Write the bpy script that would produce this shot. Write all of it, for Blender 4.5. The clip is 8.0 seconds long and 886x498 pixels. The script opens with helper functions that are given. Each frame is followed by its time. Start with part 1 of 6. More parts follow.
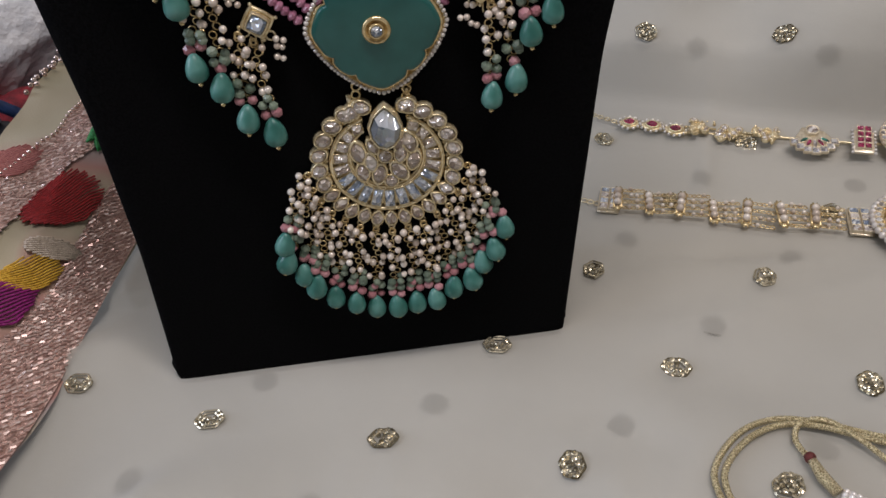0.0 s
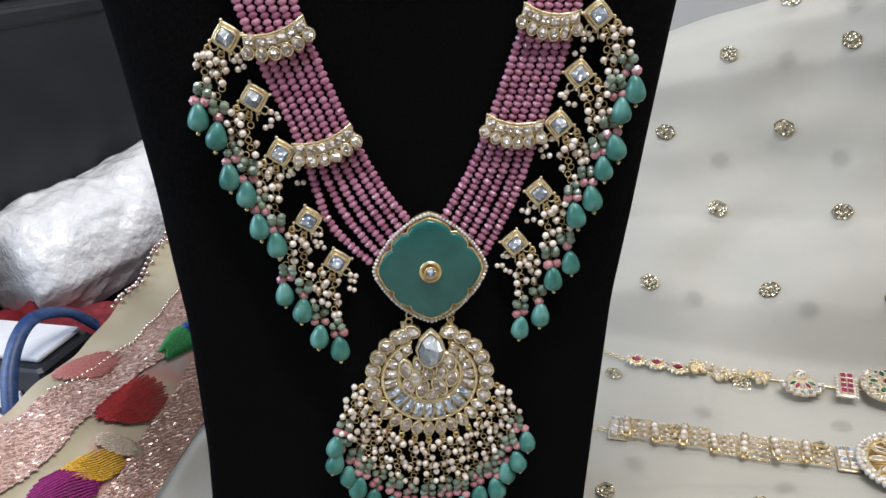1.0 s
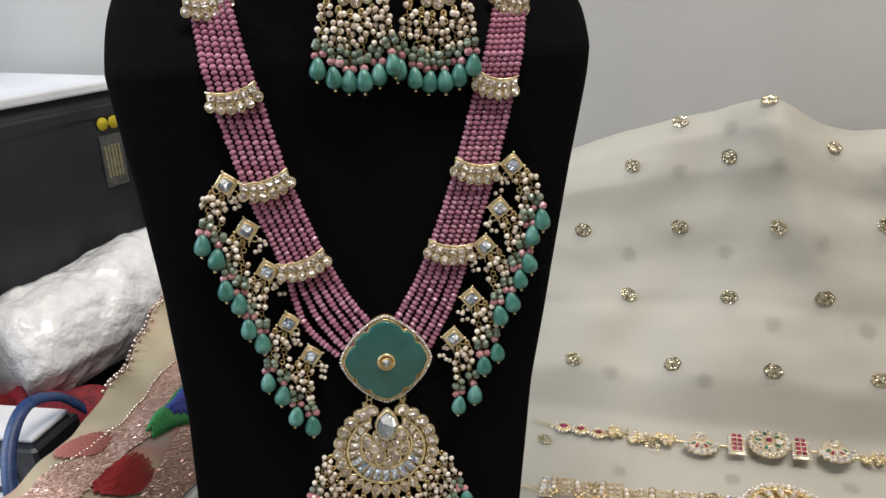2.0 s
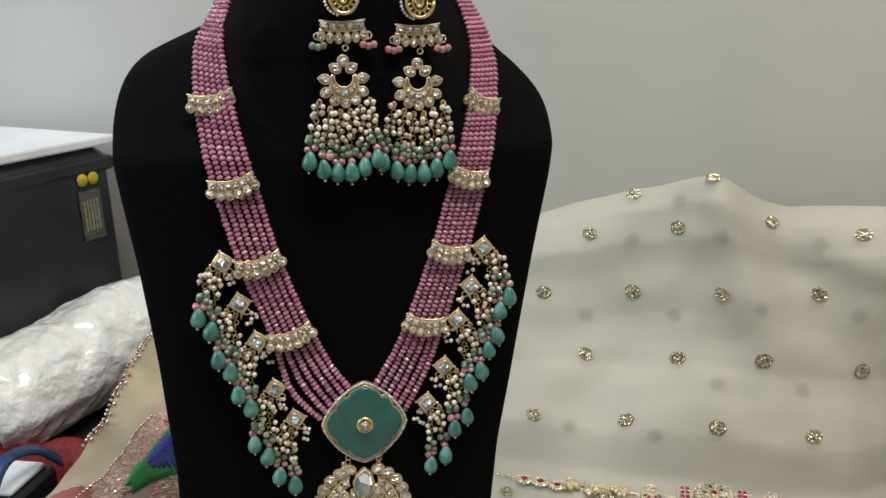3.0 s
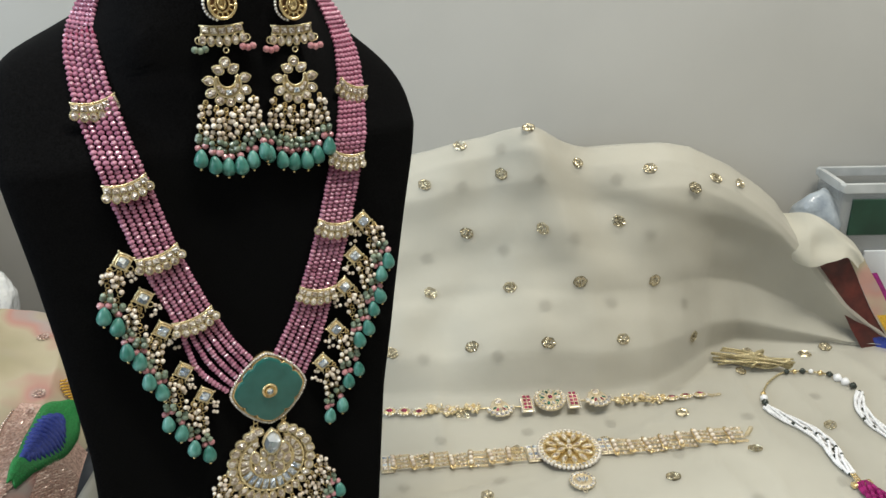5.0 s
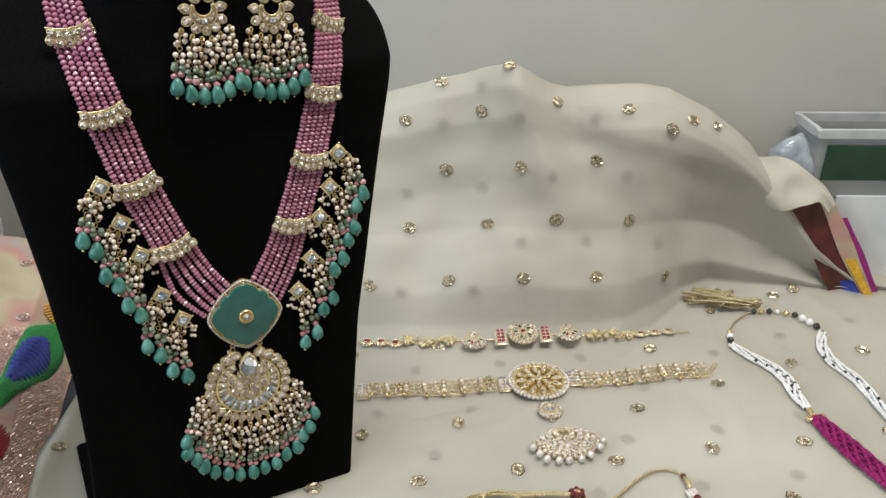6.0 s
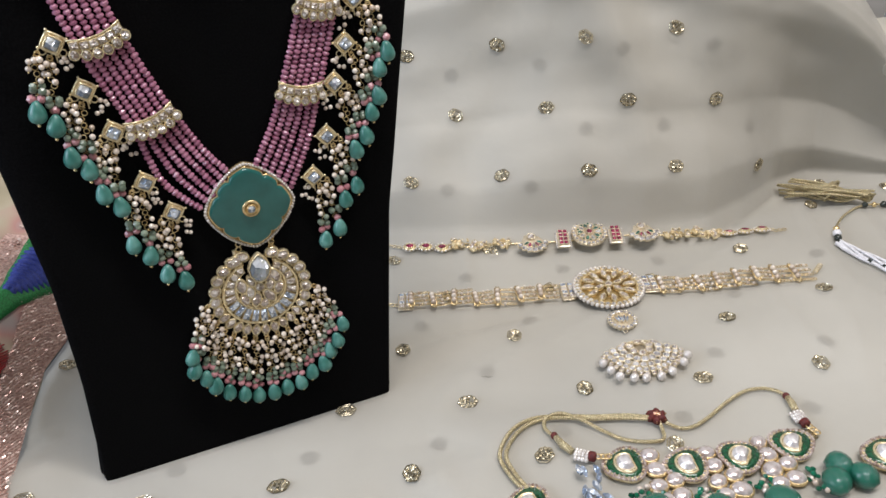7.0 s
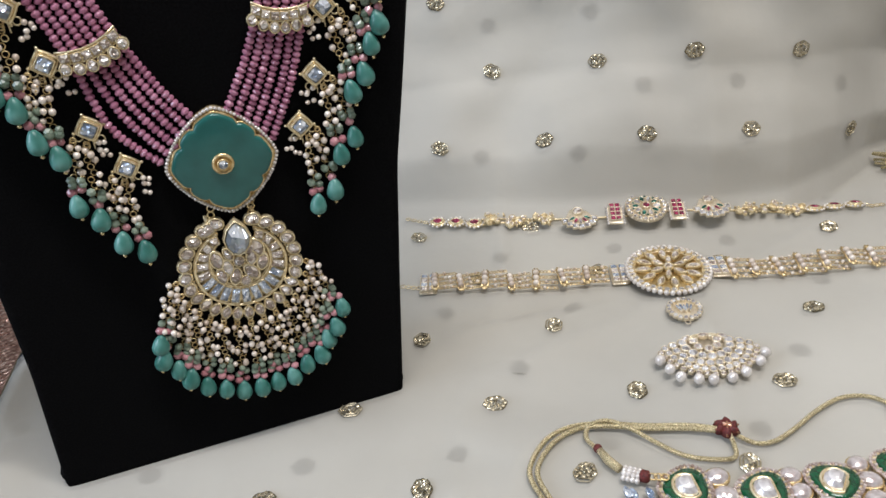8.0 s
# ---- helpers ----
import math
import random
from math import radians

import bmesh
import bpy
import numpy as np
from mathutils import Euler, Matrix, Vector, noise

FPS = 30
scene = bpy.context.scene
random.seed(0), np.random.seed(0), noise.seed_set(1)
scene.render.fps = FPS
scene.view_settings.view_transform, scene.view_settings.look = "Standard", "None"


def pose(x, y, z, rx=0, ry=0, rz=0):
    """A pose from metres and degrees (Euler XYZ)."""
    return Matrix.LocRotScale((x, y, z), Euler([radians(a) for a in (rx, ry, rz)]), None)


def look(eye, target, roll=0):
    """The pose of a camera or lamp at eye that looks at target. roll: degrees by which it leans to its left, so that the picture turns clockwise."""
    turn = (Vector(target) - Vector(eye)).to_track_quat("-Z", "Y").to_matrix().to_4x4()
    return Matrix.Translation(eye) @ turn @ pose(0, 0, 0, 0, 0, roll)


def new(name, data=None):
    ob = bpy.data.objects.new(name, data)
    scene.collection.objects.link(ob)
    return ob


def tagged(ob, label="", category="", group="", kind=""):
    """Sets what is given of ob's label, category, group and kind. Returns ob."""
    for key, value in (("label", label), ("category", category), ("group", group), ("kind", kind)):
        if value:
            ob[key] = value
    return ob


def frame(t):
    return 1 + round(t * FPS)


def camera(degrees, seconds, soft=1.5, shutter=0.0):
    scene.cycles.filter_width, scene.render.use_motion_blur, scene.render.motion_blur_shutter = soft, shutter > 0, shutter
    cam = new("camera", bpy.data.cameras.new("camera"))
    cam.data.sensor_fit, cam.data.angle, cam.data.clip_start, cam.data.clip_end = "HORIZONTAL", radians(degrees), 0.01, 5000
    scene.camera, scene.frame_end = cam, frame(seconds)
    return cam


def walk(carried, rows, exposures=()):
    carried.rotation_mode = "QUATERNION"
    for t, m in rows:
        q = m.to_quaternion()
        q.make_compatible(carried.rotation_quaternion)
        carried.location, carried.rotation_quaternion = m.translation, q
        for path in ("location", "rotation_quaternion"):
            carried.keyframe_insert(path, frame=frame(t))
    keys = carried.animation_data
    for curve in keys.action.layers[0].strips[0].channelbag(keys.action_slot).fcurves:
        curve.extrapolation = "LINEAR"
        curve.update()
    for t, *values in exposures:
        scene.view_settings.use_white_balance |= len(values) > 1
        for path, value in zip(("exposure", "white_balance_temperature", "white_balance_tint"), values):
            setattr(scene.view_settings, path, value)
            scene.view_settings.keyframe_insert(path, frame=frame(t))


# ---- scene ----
cam = camera(58.5, 8.0)
PATH = [
    (0, (0.067, 0.1, 0.303), (-0.06, 1.603, -1.01), -7.0),
    (0.5, (0.061, 0.083, 0.306), (0.027, 1.757, -0.788), -5.0),
    (1, (0.059, 0.042, 0.334), (-0.068, 1.863, -0.484), -3.6),
    (1.5, (0.066, 0.002, 0.36), (0.024, 1.873, -0.344), -3.7),
    (1.7, (0.066, -0.015, 0.371), (0.045, 1.859, -0.328), -3.4),
    (2.8, (0.056, -0.074, 0.425), (0.136, 1.836, -0.164), -1.4),
    (3, (0.054, -0.074, 0.426), (0.169, 1.834, -0.163), -1.1),
    (3.5, (0.035, -0.055, 0.428), (0.403, 1.769, -0.305), -3.2),
    (4, (0.002, -0.066, 0.459), (0.421, 1.745, -0.281), -3.9),
    (4.5, (-0.011, -0.094, 0.472), (0.516, 1.697, -0.248), -2.0),
    (5, (-0.014, -0.11, 0.475), (0.61, 1.625, -0.3), -1.1),
    (5.2, (-0.012, -0.118, 0.48), (0.652, 1.592, -0.318), -0.2),
    (6.3, (-0.003, -0.128, 0.472), (0.587, 1.515, -0.503), 0.1),
    (6.5, (0.008, -0.111, 0.448), (0.551, 1.52, -0.575), -1.1),
    (7, (0.03, -0.053, 0.401), (0.471, 1.571, -0.679), -3.4),
    (7.5, (0.054, -0.012, 0.364), (0.416, 1.626, -0.725), -3.8),
    (8, (0.068, 0.012, 0.34), (0.364, 1.66, -0.753), -5.6),
]
walk(cam, [(t, look(eye, target, roll)) for t, eye, target, roll in PATH],
     [(0, -0.66, 6200, 21), (0.5, -0.14, 6120, 19), (1.0, 0.08, 5950, 15), (1.5, 0.01, 6300, 15), (3.0, -0.20, 6550, 9), (4.5, 0.04, 6500, 6), (5.2, 0.03, 6480, 7), (6.5, -0.10, 6360, 13), (7.0, -0.08, 6130, 17), (8.0, -0.07, 6000, 16)])

# ---- light ----
world = bpy.data.worlds.new("world")
scene.world = world
world.use_nodes = True
world.node_tree.nodes["Background"].inputs[0].default_value = (0.75, 0.82, 0.95, 1)
world.node_tree.nodes["Background"].inputs[1].default_value = 0.25
scene.view_settings.exposure = 0.0


def area_lamp(name, eye, target, sx, sy, power, colour):
    data = bpy.data.lights.new(name, "AREA")
    data.shape, data.size, data.size_y, data.energy, data.color = "RECTANGLE", sx, sy, power, colour
    ob = new(name, data)
    ob.matrix_world = look(eye, target)
    return ob


area_lamp("ceiling_tube_light", (0.42, 0.04, 1.86), (0.44, 0.14, 0), 1.2, 0.16, 33, (1.0, 0.95, 0.86))
area_lamp("window_daylight", (-1.52, 0.15, 0.95), (0.0, 0.4, 0.1), 0.9, 0.9, 24, (0.77, 0.885, 1.0))

# ---- materials ----


def nodes_of(name):
    m = bpy.data.materials.new(name)
    m.use_nodes = True
    nt = m.node_tree
    return m, nt, nt.nodes["Principled BSDF"]


def link(nt, a, b):
    nt.links.new(a, b)


def grain(nt, scale, detail=4.0, coord="Object"):
    tc = nt.nodes.new("ShaderNodeTexCoord")
    n = nt.nodes.new("ShaderNodeTexNoise")
    n.inputs["Scale"].default_value, n.inputs["Detail"].default_value = scale, detail
    link(nt, tc.outputs[coord], n.inputs["Vector"])
    return n.outputs["Fac"]


def ramp(nt, fac, stops):
    r = nt.nodes.new("ShaderNodeValToRGB")
    while len(r.color_ramp.elements) < len(stops):
        r.color_ramp.elements.new(0.5)
    for e, (p, c) in zip(r.color_ramp.elements, stops):
        e.position, e.color = p, (*c, 1)
    link(nt, fac, r.inputs["Fac"])
    return r.outputs["Color"]


def bump(nt, p, fac, strength, distance):
    b = nt.nodes.new("ShaderNodeBump")
    b.inputs["Strength"].default_value, b.inputs["Distance"].default_value = strength, distance
    link(nt, fac, b.inputs["Height"])
    link(nt, b.outputs["Normal"], p.inputs["Normal"])


def surface(name, dark, light, rough=0.5, metal=0.0, scale=60, relief=0.0, depth=0.001, lo=0.35, hi=0.65, spec=0.5, trans=0.0, coat=0.0, per=None, sub=0.0):
    """A surface that varies between two colours: by grain, by object or by loose piece."""
    m, nt, p = nodes_of(name)
    if per == "object":
        fac = nt.nodes.new("ShaderNodeObjectInfo").outputs["Random"]
        lo, hi = 0.0, 1.0
    elif per == "piece":
        fac = nt.nodes.new("ShaderNodeNewGeometry").outputs["Random Per Island"]
        lo, hi = 0.0, 1.0
    else:
        fac = grain(nt, scale)
    link(nt, ramp(nt, fac, [(lo, dark), (hi, light)]), p.inputs["Base Color"])
    p.inputs["Roughness"].default_value, p.inputs["Metallic"].default_value = rough, metal
    p.inputs["Specular IOR Level"].default_value = spec
    p.inputs["Transmission Weight"].default_value = trans
    p.inputs["Coat Weight"].default_value = coat
    if sub:
        p.inputs["Subsurface Weight"].default_value = sub
        p.inputs["Subsurface Radius"].default_value = (0.004, 0.004, 0.004)
    if relief:
        bump(nt, p, grain(nt, scale * 3), relief, depth)
    return m


GOLD = surface("antique_gold", (0.58, 0.40, 0.16), (0.94, 0.77, 0.44), 0.26, 0.72, 400, 0.3, 0.0004)
WHITE_GOLD = surface("white_gold", (0.68, 0.58, 0.41), (0.92, 0.83, 0.66), 0.28, 0.75, 500, 0.3, 0.0004)
PALE_GOLD = surface("pale_gold", (0.70, 0.55, 0.30), (0.97, 0.86, 0.58), 0.26, 0.68, 500, 0.3, 0.0004)
# kundan and crystal: reflections painted as high-contrast dark and pale grain
KUNDAN = surface("kundan_stone", (0.20, 0.18, 0.17), (0.82, 0.79, 0.76), 0.08, 0.7, 420, 0.6, 0.0006, spec=0.9)
CRYSTAL = surface("clear_crystal", (0.14, 0.19, 0.26), (0.80, 0.86, 0.94), 0.05, 0.7, 330, 0.7, 0.0008, spec=1.0)
WHITE_PEARL = surface("white_pearl", (0.62, 0.57, 0.52), (0.84, 0.80, 0.75), 0.16, 0.3, per="object", coat=0.7)
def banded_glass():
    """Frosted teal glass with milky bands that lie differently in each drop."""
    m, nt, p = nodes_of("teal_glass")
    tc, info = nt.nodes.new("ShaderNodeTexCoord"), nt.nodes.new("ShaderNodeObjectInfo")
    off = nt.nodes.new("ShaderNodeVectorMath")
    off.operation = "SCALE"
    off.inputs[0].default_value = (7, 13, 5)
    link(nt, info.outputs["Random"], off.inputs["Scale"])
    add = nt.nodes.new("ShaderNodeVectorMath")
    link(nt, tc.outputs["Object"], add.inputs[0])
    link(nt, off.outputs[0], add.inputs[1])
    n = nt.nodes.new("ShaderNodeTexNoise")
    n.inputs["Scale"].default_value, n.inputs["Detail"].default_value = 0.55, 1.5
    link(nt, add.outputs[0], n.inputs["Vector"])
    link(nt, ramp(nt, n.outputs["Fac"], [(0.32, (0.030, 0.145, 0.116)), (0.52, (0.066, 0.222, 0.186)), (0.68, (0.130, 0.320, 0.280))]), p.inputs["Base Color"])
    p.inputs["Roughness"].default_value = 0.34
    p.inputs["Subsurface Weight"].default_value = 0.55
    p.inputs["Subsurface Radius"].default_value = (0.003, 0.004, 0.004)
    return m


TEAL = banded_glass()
TEAL_PLATE = surface("teal_enamel_stone", (0.012, 0.100, 0.088), (0.019, 0.130, 0.114), 0.20, 0.0, 70, coat=0.2)
MAUVE = surface("mauve_rose_bead", (0.30, 0.105, 0.172), (0.54, 0.245, 0.345), 0.26, per="piece", coat=0.25, sub=0.25)
MAUVE_ONE = surface("mauve_rose_bead_single", (0.30, 0.105, 0.172), (0.54, 0.245, 0.345), 0.26, per="object", coat=0.25, sub=0.25)
RUBY = surface("ruby_stone", (0.16, 0.005, 0.03), (0.36, 0.02, 0.07), 0.08, 0.2, 600, spec=0.9)
EMERALD = surface("emerald_enamel", (0.002, 0.048, 0.016), (0.005, 0.090, 0.032), 0.12, 0.0, 300, coat=0.6)
JADE = surface("carved_green_stone", (0.003, 0.085, 0.055), (0.014, 0.17, 0.11), 0.12, 0.0, 500, 0.5, 0.0006, coat=0.5)
MAGENTA = surface("magenta_beads", (0.16, 0.004, 0.07), (0.34, 0.02, 0.16), 0.2, per="piece")
WHITE_BEAD = surface("white_seed_bead", (0.72, 0.72, 0.74), (0.90, 0.90, 0.92), 0.25, per="piece")
DARK_BEAD = surface("dark_bead", (0.01, 0.015, 0.012), (0.05, 0.06, 0.05), 0.2, per="piece")
# the cord's sparkle is partly painted, by its wide dark-to-light colour grain
CORD = surface("gold_thread_cord", (0.26, 0.19, 0.07), (0.95, 0.84, 0.54), 0.28, 0.65, 1500, 0.8, 0.0006)
RED_THREAD = surface("red_thread", (0.06, 0.007, 0.006), (0.15, 0.020, 0.015), 0.6, 0.0, 900, 0.6, 0.0005)
SEQUIN = surface("gold_sequin", (0.20, 0.165, 0.095), (0.80, 0.72, 0.53), 0.26, 0.80, per="piece")
VELVET = surface("black_velvet", (0.0014, 0.0014, 0.0015), (0.0047, 0.0047, 0.0051), 0.95, 0.0, 900, 0.3, 0.0004, spec=0.06)
WALL = surface("painted_wall", (0.45, 0.44, 0.415), (0.505, 0.495, 0.47), 0.85, 0.0, 3, 0.1, 0.0006, spec=0.25)
CEILING = surface("ceiling_paint", (0.74, 0.73, 0.71), (0.80, 0.79, 0.77), 0.9, 0.0, 4)
FLOORING = surface("floor_tile", (0.30, 0.28, 0.26), (0.38, 0.36, 0.33), 0.5, 0.0, 6)
TABLE = surface("dark_table", (0.035, 0.036, 0.042), (0.065, 0.067, 0.075), 0.5, 0.0, 30)
BLACK_BOX = surface("black_plastic", (0.006, 0.007, 0.010), (0.016, 0.018, 0.024), 0.42, 0.0, 12)
WHITE_BOARD = surface("white_board", (0.62, 0.65, 0.70), (0.82, 0.84, 0.88), 0.35, 0.0, 8)
YELLOW = surface("yellow_label", (0.45, 0.35, 0.01), (0.60, 0.50, 0.03), 0.5, 0.0, 80)
GREY_BAR = surface("faded_print", (0.16, 0.15, 0.09), (0.26, 0.24, 0.14), 0.6, 0.0, 200)
GREY_LABEL = surface("grey_label", (0.05, 0.05, 0.048), (0.09, 0.09, 0.085), 0.6, 0.0, 200)
BLUE_STRAP = surface("blue_strap", (0.012, 0.035, 0.11), (0.03, 0.07, 0.20), 0.45, 0.0, 200)
RED_CLOTH = surface("red_cloth", (0.12, 0.004, 0.008), (0.28, 0.012, 0.02), 0.7, 0.0, 160, 0.5, 0.001)
WRAP = surface("bubble_wrap", (0.84, 0.87, 0.91), (0.96, 0.97, 0.98), 0.22, 0.0, 70, 0.6, 0.003, coat=0.7)
CLEAR = surface("clear_acrylic", (0.42, 0.46, 0.48), (0.55, 0.58, 0.60), 0.08, 0.0, 20)
CLEAR.node_tree.nodes["Principled BSDF"].inputs["Alpha"].default_value = 0.22
DARK_GREEN = surface("dark_green_card", (0.008, 0.035, 0.020), (0.014, 0.055, 0.032), 0.6, 0.0, 30)
PAPER = surface("white_paper", (0.70, 0.70, 0.72), (0.80, 0.80, 0.82), 0.6, 0.0, 40)


def cloth_material(name, dark, light, sheer):
    m, nt, p = nodes_of(name)
    g = grain(nt, 5.0)
    link(nt, ramp(nt, g, [(0.3, dark), (0.7, light)]), p.inputs["Base Color"])
    p.inputs["Roughness"].default_value = 0.62
    p.inputs["Specular IOR Level"].default_value = 0.35
    p.inputs["Sheen Weight"].default_value = 0.35
    p.inputs["Alpha"].default_value = sheer
    bump(nt, p, grain(nt, 1300.0), 0.25, 0.0004)
    weave = p.inputs["Normal"].links[0].from_node
    soft = nt.nodes.new("ShaderNodeBump")
    soft.inputs["Strength"].default_value, soft.inputs["Distance"].default_value = 0.35, 0.006
    link(nt, grain(nt, 16.0, 6.0), soft.inputs["Height"])
    link(nt, soft.outputs["Normal"], weave.inputs["Normal"])
    return m


ORGANZA = cloth_material("cream_organza", (0.51, 0.49, 0.423), (0.618, 0.597, 0.523), 0.56)
LINING = cloth_material("cream_lining", (0.45, 0.43, 0.37), (0.575, 0.552, 0.48), 1.0)


def gem(name, dark, light, metal=0.55, facets=1.5):
    """A foil-backed cut stone: dark and pale reflections painted per facet, differing between stones."""
    m, nt, p = nodes_of(name)
    tc = nt.nodes.new("ShaderNodeTexCoord")
    info = nt.nodes.new("ShaderNodeObjectInfo")
    add = nt.nodes.new("ShaderNodeVectorMath")
    add.operation = "MULTIPLY_ADD"
    add.inputs[1].default_value = (1, 1, 0.6)
    link(nt, tc.outputs["Object"], add.inputs[0])
    mul = nt.nodes.new("ShaderNodeVectorMath")
    mul.operation = "SCALE"
    mul.inputs[0].default_value = (17, 29, 11)
    link(nt, info.outputs["Random"], mul.inputs["Scale"])
    link(nt, mul.outputs[0], add.inputs[2])
    vor = nt.nodes.new("ShaderNodeTexVoronoi")
    vor.inputs["Scale"].default_value = facets
    link(nt, add.outputs[0], vor.inputs["Vector"])
    bw = nt.nodes.new("ShaderNodeRGBToBW")
    link(nt, vor.outputs["Color"], bw.inputs["Color"])
    # the ramp puts the facets' bright and dark reflections into the base colour
    link(nt, ramp(nt, bw.outputs["Val"], [(0.25, dark), (0.75, light)]), p.inputs["Base Color"])
    p.inputs["Roughness"].default_value, p.inputs["Metallic"].default_value = 0.07, metal
    p.inputs["Specular IOR Level"].default_value = 0.9
    bump(nt, p, vor.outputs["Distance"], 0.5, 0.25)
    return m


CUT_KUNDAN = gem("cut_kundan", (0.40, 0.32, 0.26), (0.95, 0.88, 0.81), 0.28)
CUT_CRYSTAL = gem("cut_crystal", (0.26, 0.33, 0.44), (0.86, 0.92, 0.99), 0.35)
CUT_RUBY = gem("cut_ruby", (0.16, 0.004, 0.04), (0.50, 0.030, 0.12), 0.1)
CUT_JADE = gem("cut_jade", (0.004, 0.06, 0.04), (0.03, 0.26, 0.19), 0.1)
PAVE = gem("white_pave", (0.40, 0.38, 0.37), (0.95, 0.93, 0.91), 0.4, 0.9)

# ---- mesh tools ----


class Pile:
    """Vertices and faces gathered for one mesh."""

    def __init__(self):
        self.v, self.f, self.n = [], [], 0

    def add(self, vf, m=None):
        v, f = vf
        a = np.asarray(v, float)
        if m is not None:
            mm = np.array(m)
            a = a @ mm[:3, :3].T + mm[:3, 3]
        self.v.append(a)
        self.f.extend([tuple(i + self.n for i in q) for q in f])
        self.n += len(a)
        return self

    def mesh(self, name, material, smooth=True):
        me = bpy.data.meshes.new(name)
        pts = np.concatenate(self.v) if self.v else np.zeros((0, 3))
        me.from_pydata(pts.tolist(), [], self.f)
        if smooth:
            me.polygons.foreach_set("use_smooth", [True] * len(me.polygons))
        me.materials.append(material)
        me.update()
        return me


def part(name, pile, material, parent=None, label="", smooth=True, at=None):
    """One mesh object, under a thing or part when a parent is given. pile may be a finished mesh."""
    me = pile.mesh(name, material, smooth) if isinstance(pile, Pile) else pile
    ob = new(name, me)
    ob.parent = parent
    if at is not None:
        ob.matrix_local = at
    if label:
        tagged(ob, label)
    return ob


def thing(name, m, label, category, group="", kind=""):
    ob = new(name)
    ob.empty_display_size = 0.01
    ob.matrix_world = m
    return tagged(ob, label, category, group, kind)


def scaled(x, y, z, sx, sy=None, sz=None, rz=0.0, rx=0.0, ry=0.0):
    sy = sx if sy is None else sy
    sz = sx if sz is None else sz
    return Matrix.LocRotScale((x, y, z), Euler((radians(rx), radians(ry), radians(rz))), (sx, sy, sz))


def lathe(profile, seg):
    """(radius, height) rings turned about z, closed by caps at both ends."""
    v, f = [], []
    for r, h in profile:
        for k in range(seg):
            a = 2 * math.pi * k / seg
            v.append((r * math.cos(a), r * math.sin(a), h))
    for i in range(len(profile) - 1):
        for k in range(seg):
            f.append((i * seg + k, i * seg + (k + 1) % seg, (i + 1) * seg + (k + 1) % seg, (i + 1) * seg + k))
    f.append(tuple(range(seg))[::-1])
    f.append(tuple(range((len(profile) - 1) * seg, len(profile) * seg)))
    return v, f


def rings(outline, levels):
    """An outline stacked at (scale, height) levels and capped: settings, stones and plates."""
    n = len(outline)
    v = [(x * s, y * s, h) for s, h in levels for x, y in outline]
    f = []
    for i in range(len(levels) - 1):
        for k in range(n):
            f.append((i * n + k, i * n + (k + 1) % n, (i + 1) * n + (k + 1) % n, (i + 1) * n + k))
    f.append(tuple(range(n))[::-1])
    f.append(tuple(range((len(levels) - 1) * n, len(levels) * n)))
    return v, f


def tube(pts, r, seg=6):
    """A round cord along points, with a radius for all or one for each."""
    pts = [Vector(p) for p in pts]
    v, f = [], []
    rad = r if isinstance(r, (list, tuple)) else [r] * len(pts)
    for i, p in enumerate(pts):
        d = (pts[min(i + 1, len(pts) - 1)] - pts[max(i - 1, 0)]).normalized()
        a = d.cross(Vector((0.13, 0.21, 0.97))).normalized()
        b = d.cross(a)
        for k in range(seg):
            t = 2 * math.pi * k / seg
            q = p + rad[i] * (math.cos(t) * a + math.sin(t) * b)
            v.append(tuple(q))
    for i in range(len(pts) - 1):
        for k in range(seg):
            f.append((i * seg + k, i * seg + (k + 1) % seg, (i + 1) * seg + (k + 1) % seg, (i + 1) * seg + k))
    f.append(tuple(range(seg))[::-1])
    f.append(tuple(range((len(pts) - 1) * seg, len(pts) * seg)))
    return v, f


def smooth_line(pts, n=8):
    """A smooth curve through the points."""
    pts = [Vector(p) for p in pts]
    out = []
    for i in range(len(pts) - 1):
        p0, p1, p2, p3 = pts[max(i - 1, 0)], pts[i], pts[i + 1], pts[min(i + 2, len(pts) - 1)]
        for k in range(n):
            t = k / n
            out.append(0.5 * (2 * p1 + (p2 - p0) * t + (2 * p0 - 5 * p1 + 4 * p2 - p3) * t * t + (3 * p1 - p0 - 3 * p2 + p3) * t ** 3))
    out.append(pts[-1])
    return out


def box(sx, sy, sz, bevel=0.1):
    """A box with chamfered edges, centred, its base at z 0."""
    b = bevel * min(sx, sy, sz)
    x, y = sx / 2, sy / 2
    o = [(x - b, y), (b - x, y), (-x, y - b), (-x, b - y), (b - x, -y), (x - b, -y), (x, b - y), (x, y - b)]
    return rings(o, [(1 - b / max(x, y), 0), (1, b), (1, sz - b), (1 - b / max(x, y), sz)])


def grid(nu, nv, fn):
    v = [fn(i / nu, j / nv) for j in range(nv + 1) for i in range(nu + 1)]
    f = [(j * (nu + 1) + i, j * (nu + 1) + i + 1, (j + 1) * (nu + 1) + i + 1, (j + 1) * (nu + 1) + i) for j in range(nv) for i in range(nu)]
    return v, f


def table_of(rows, x):
    """Linear lookup in rows of (x, values...)."""
    if x <= rows[0][0]:
        return rows[0][1:]
    for a, b in zip(rows, rows[1:]):
        if x <= b[0]:
            t = (x - a[0]) / (b[0] - a[0])
            return tuple(p + (q - p) * t for p, q in zip(a[1:], b[1:]))
    return rows[-1][1:]


def wob(x, y, s, seed=0.0):
    return noise.noise(Vector((x * s, y * s, seed)))


# ---- the room ----
TURN_ROOM = -20.0  # the back wall runs across at this angle
ROOM = pose(0, 0, 0, 0, 0, TURN_ROOM)
WALL_Q = 0.80


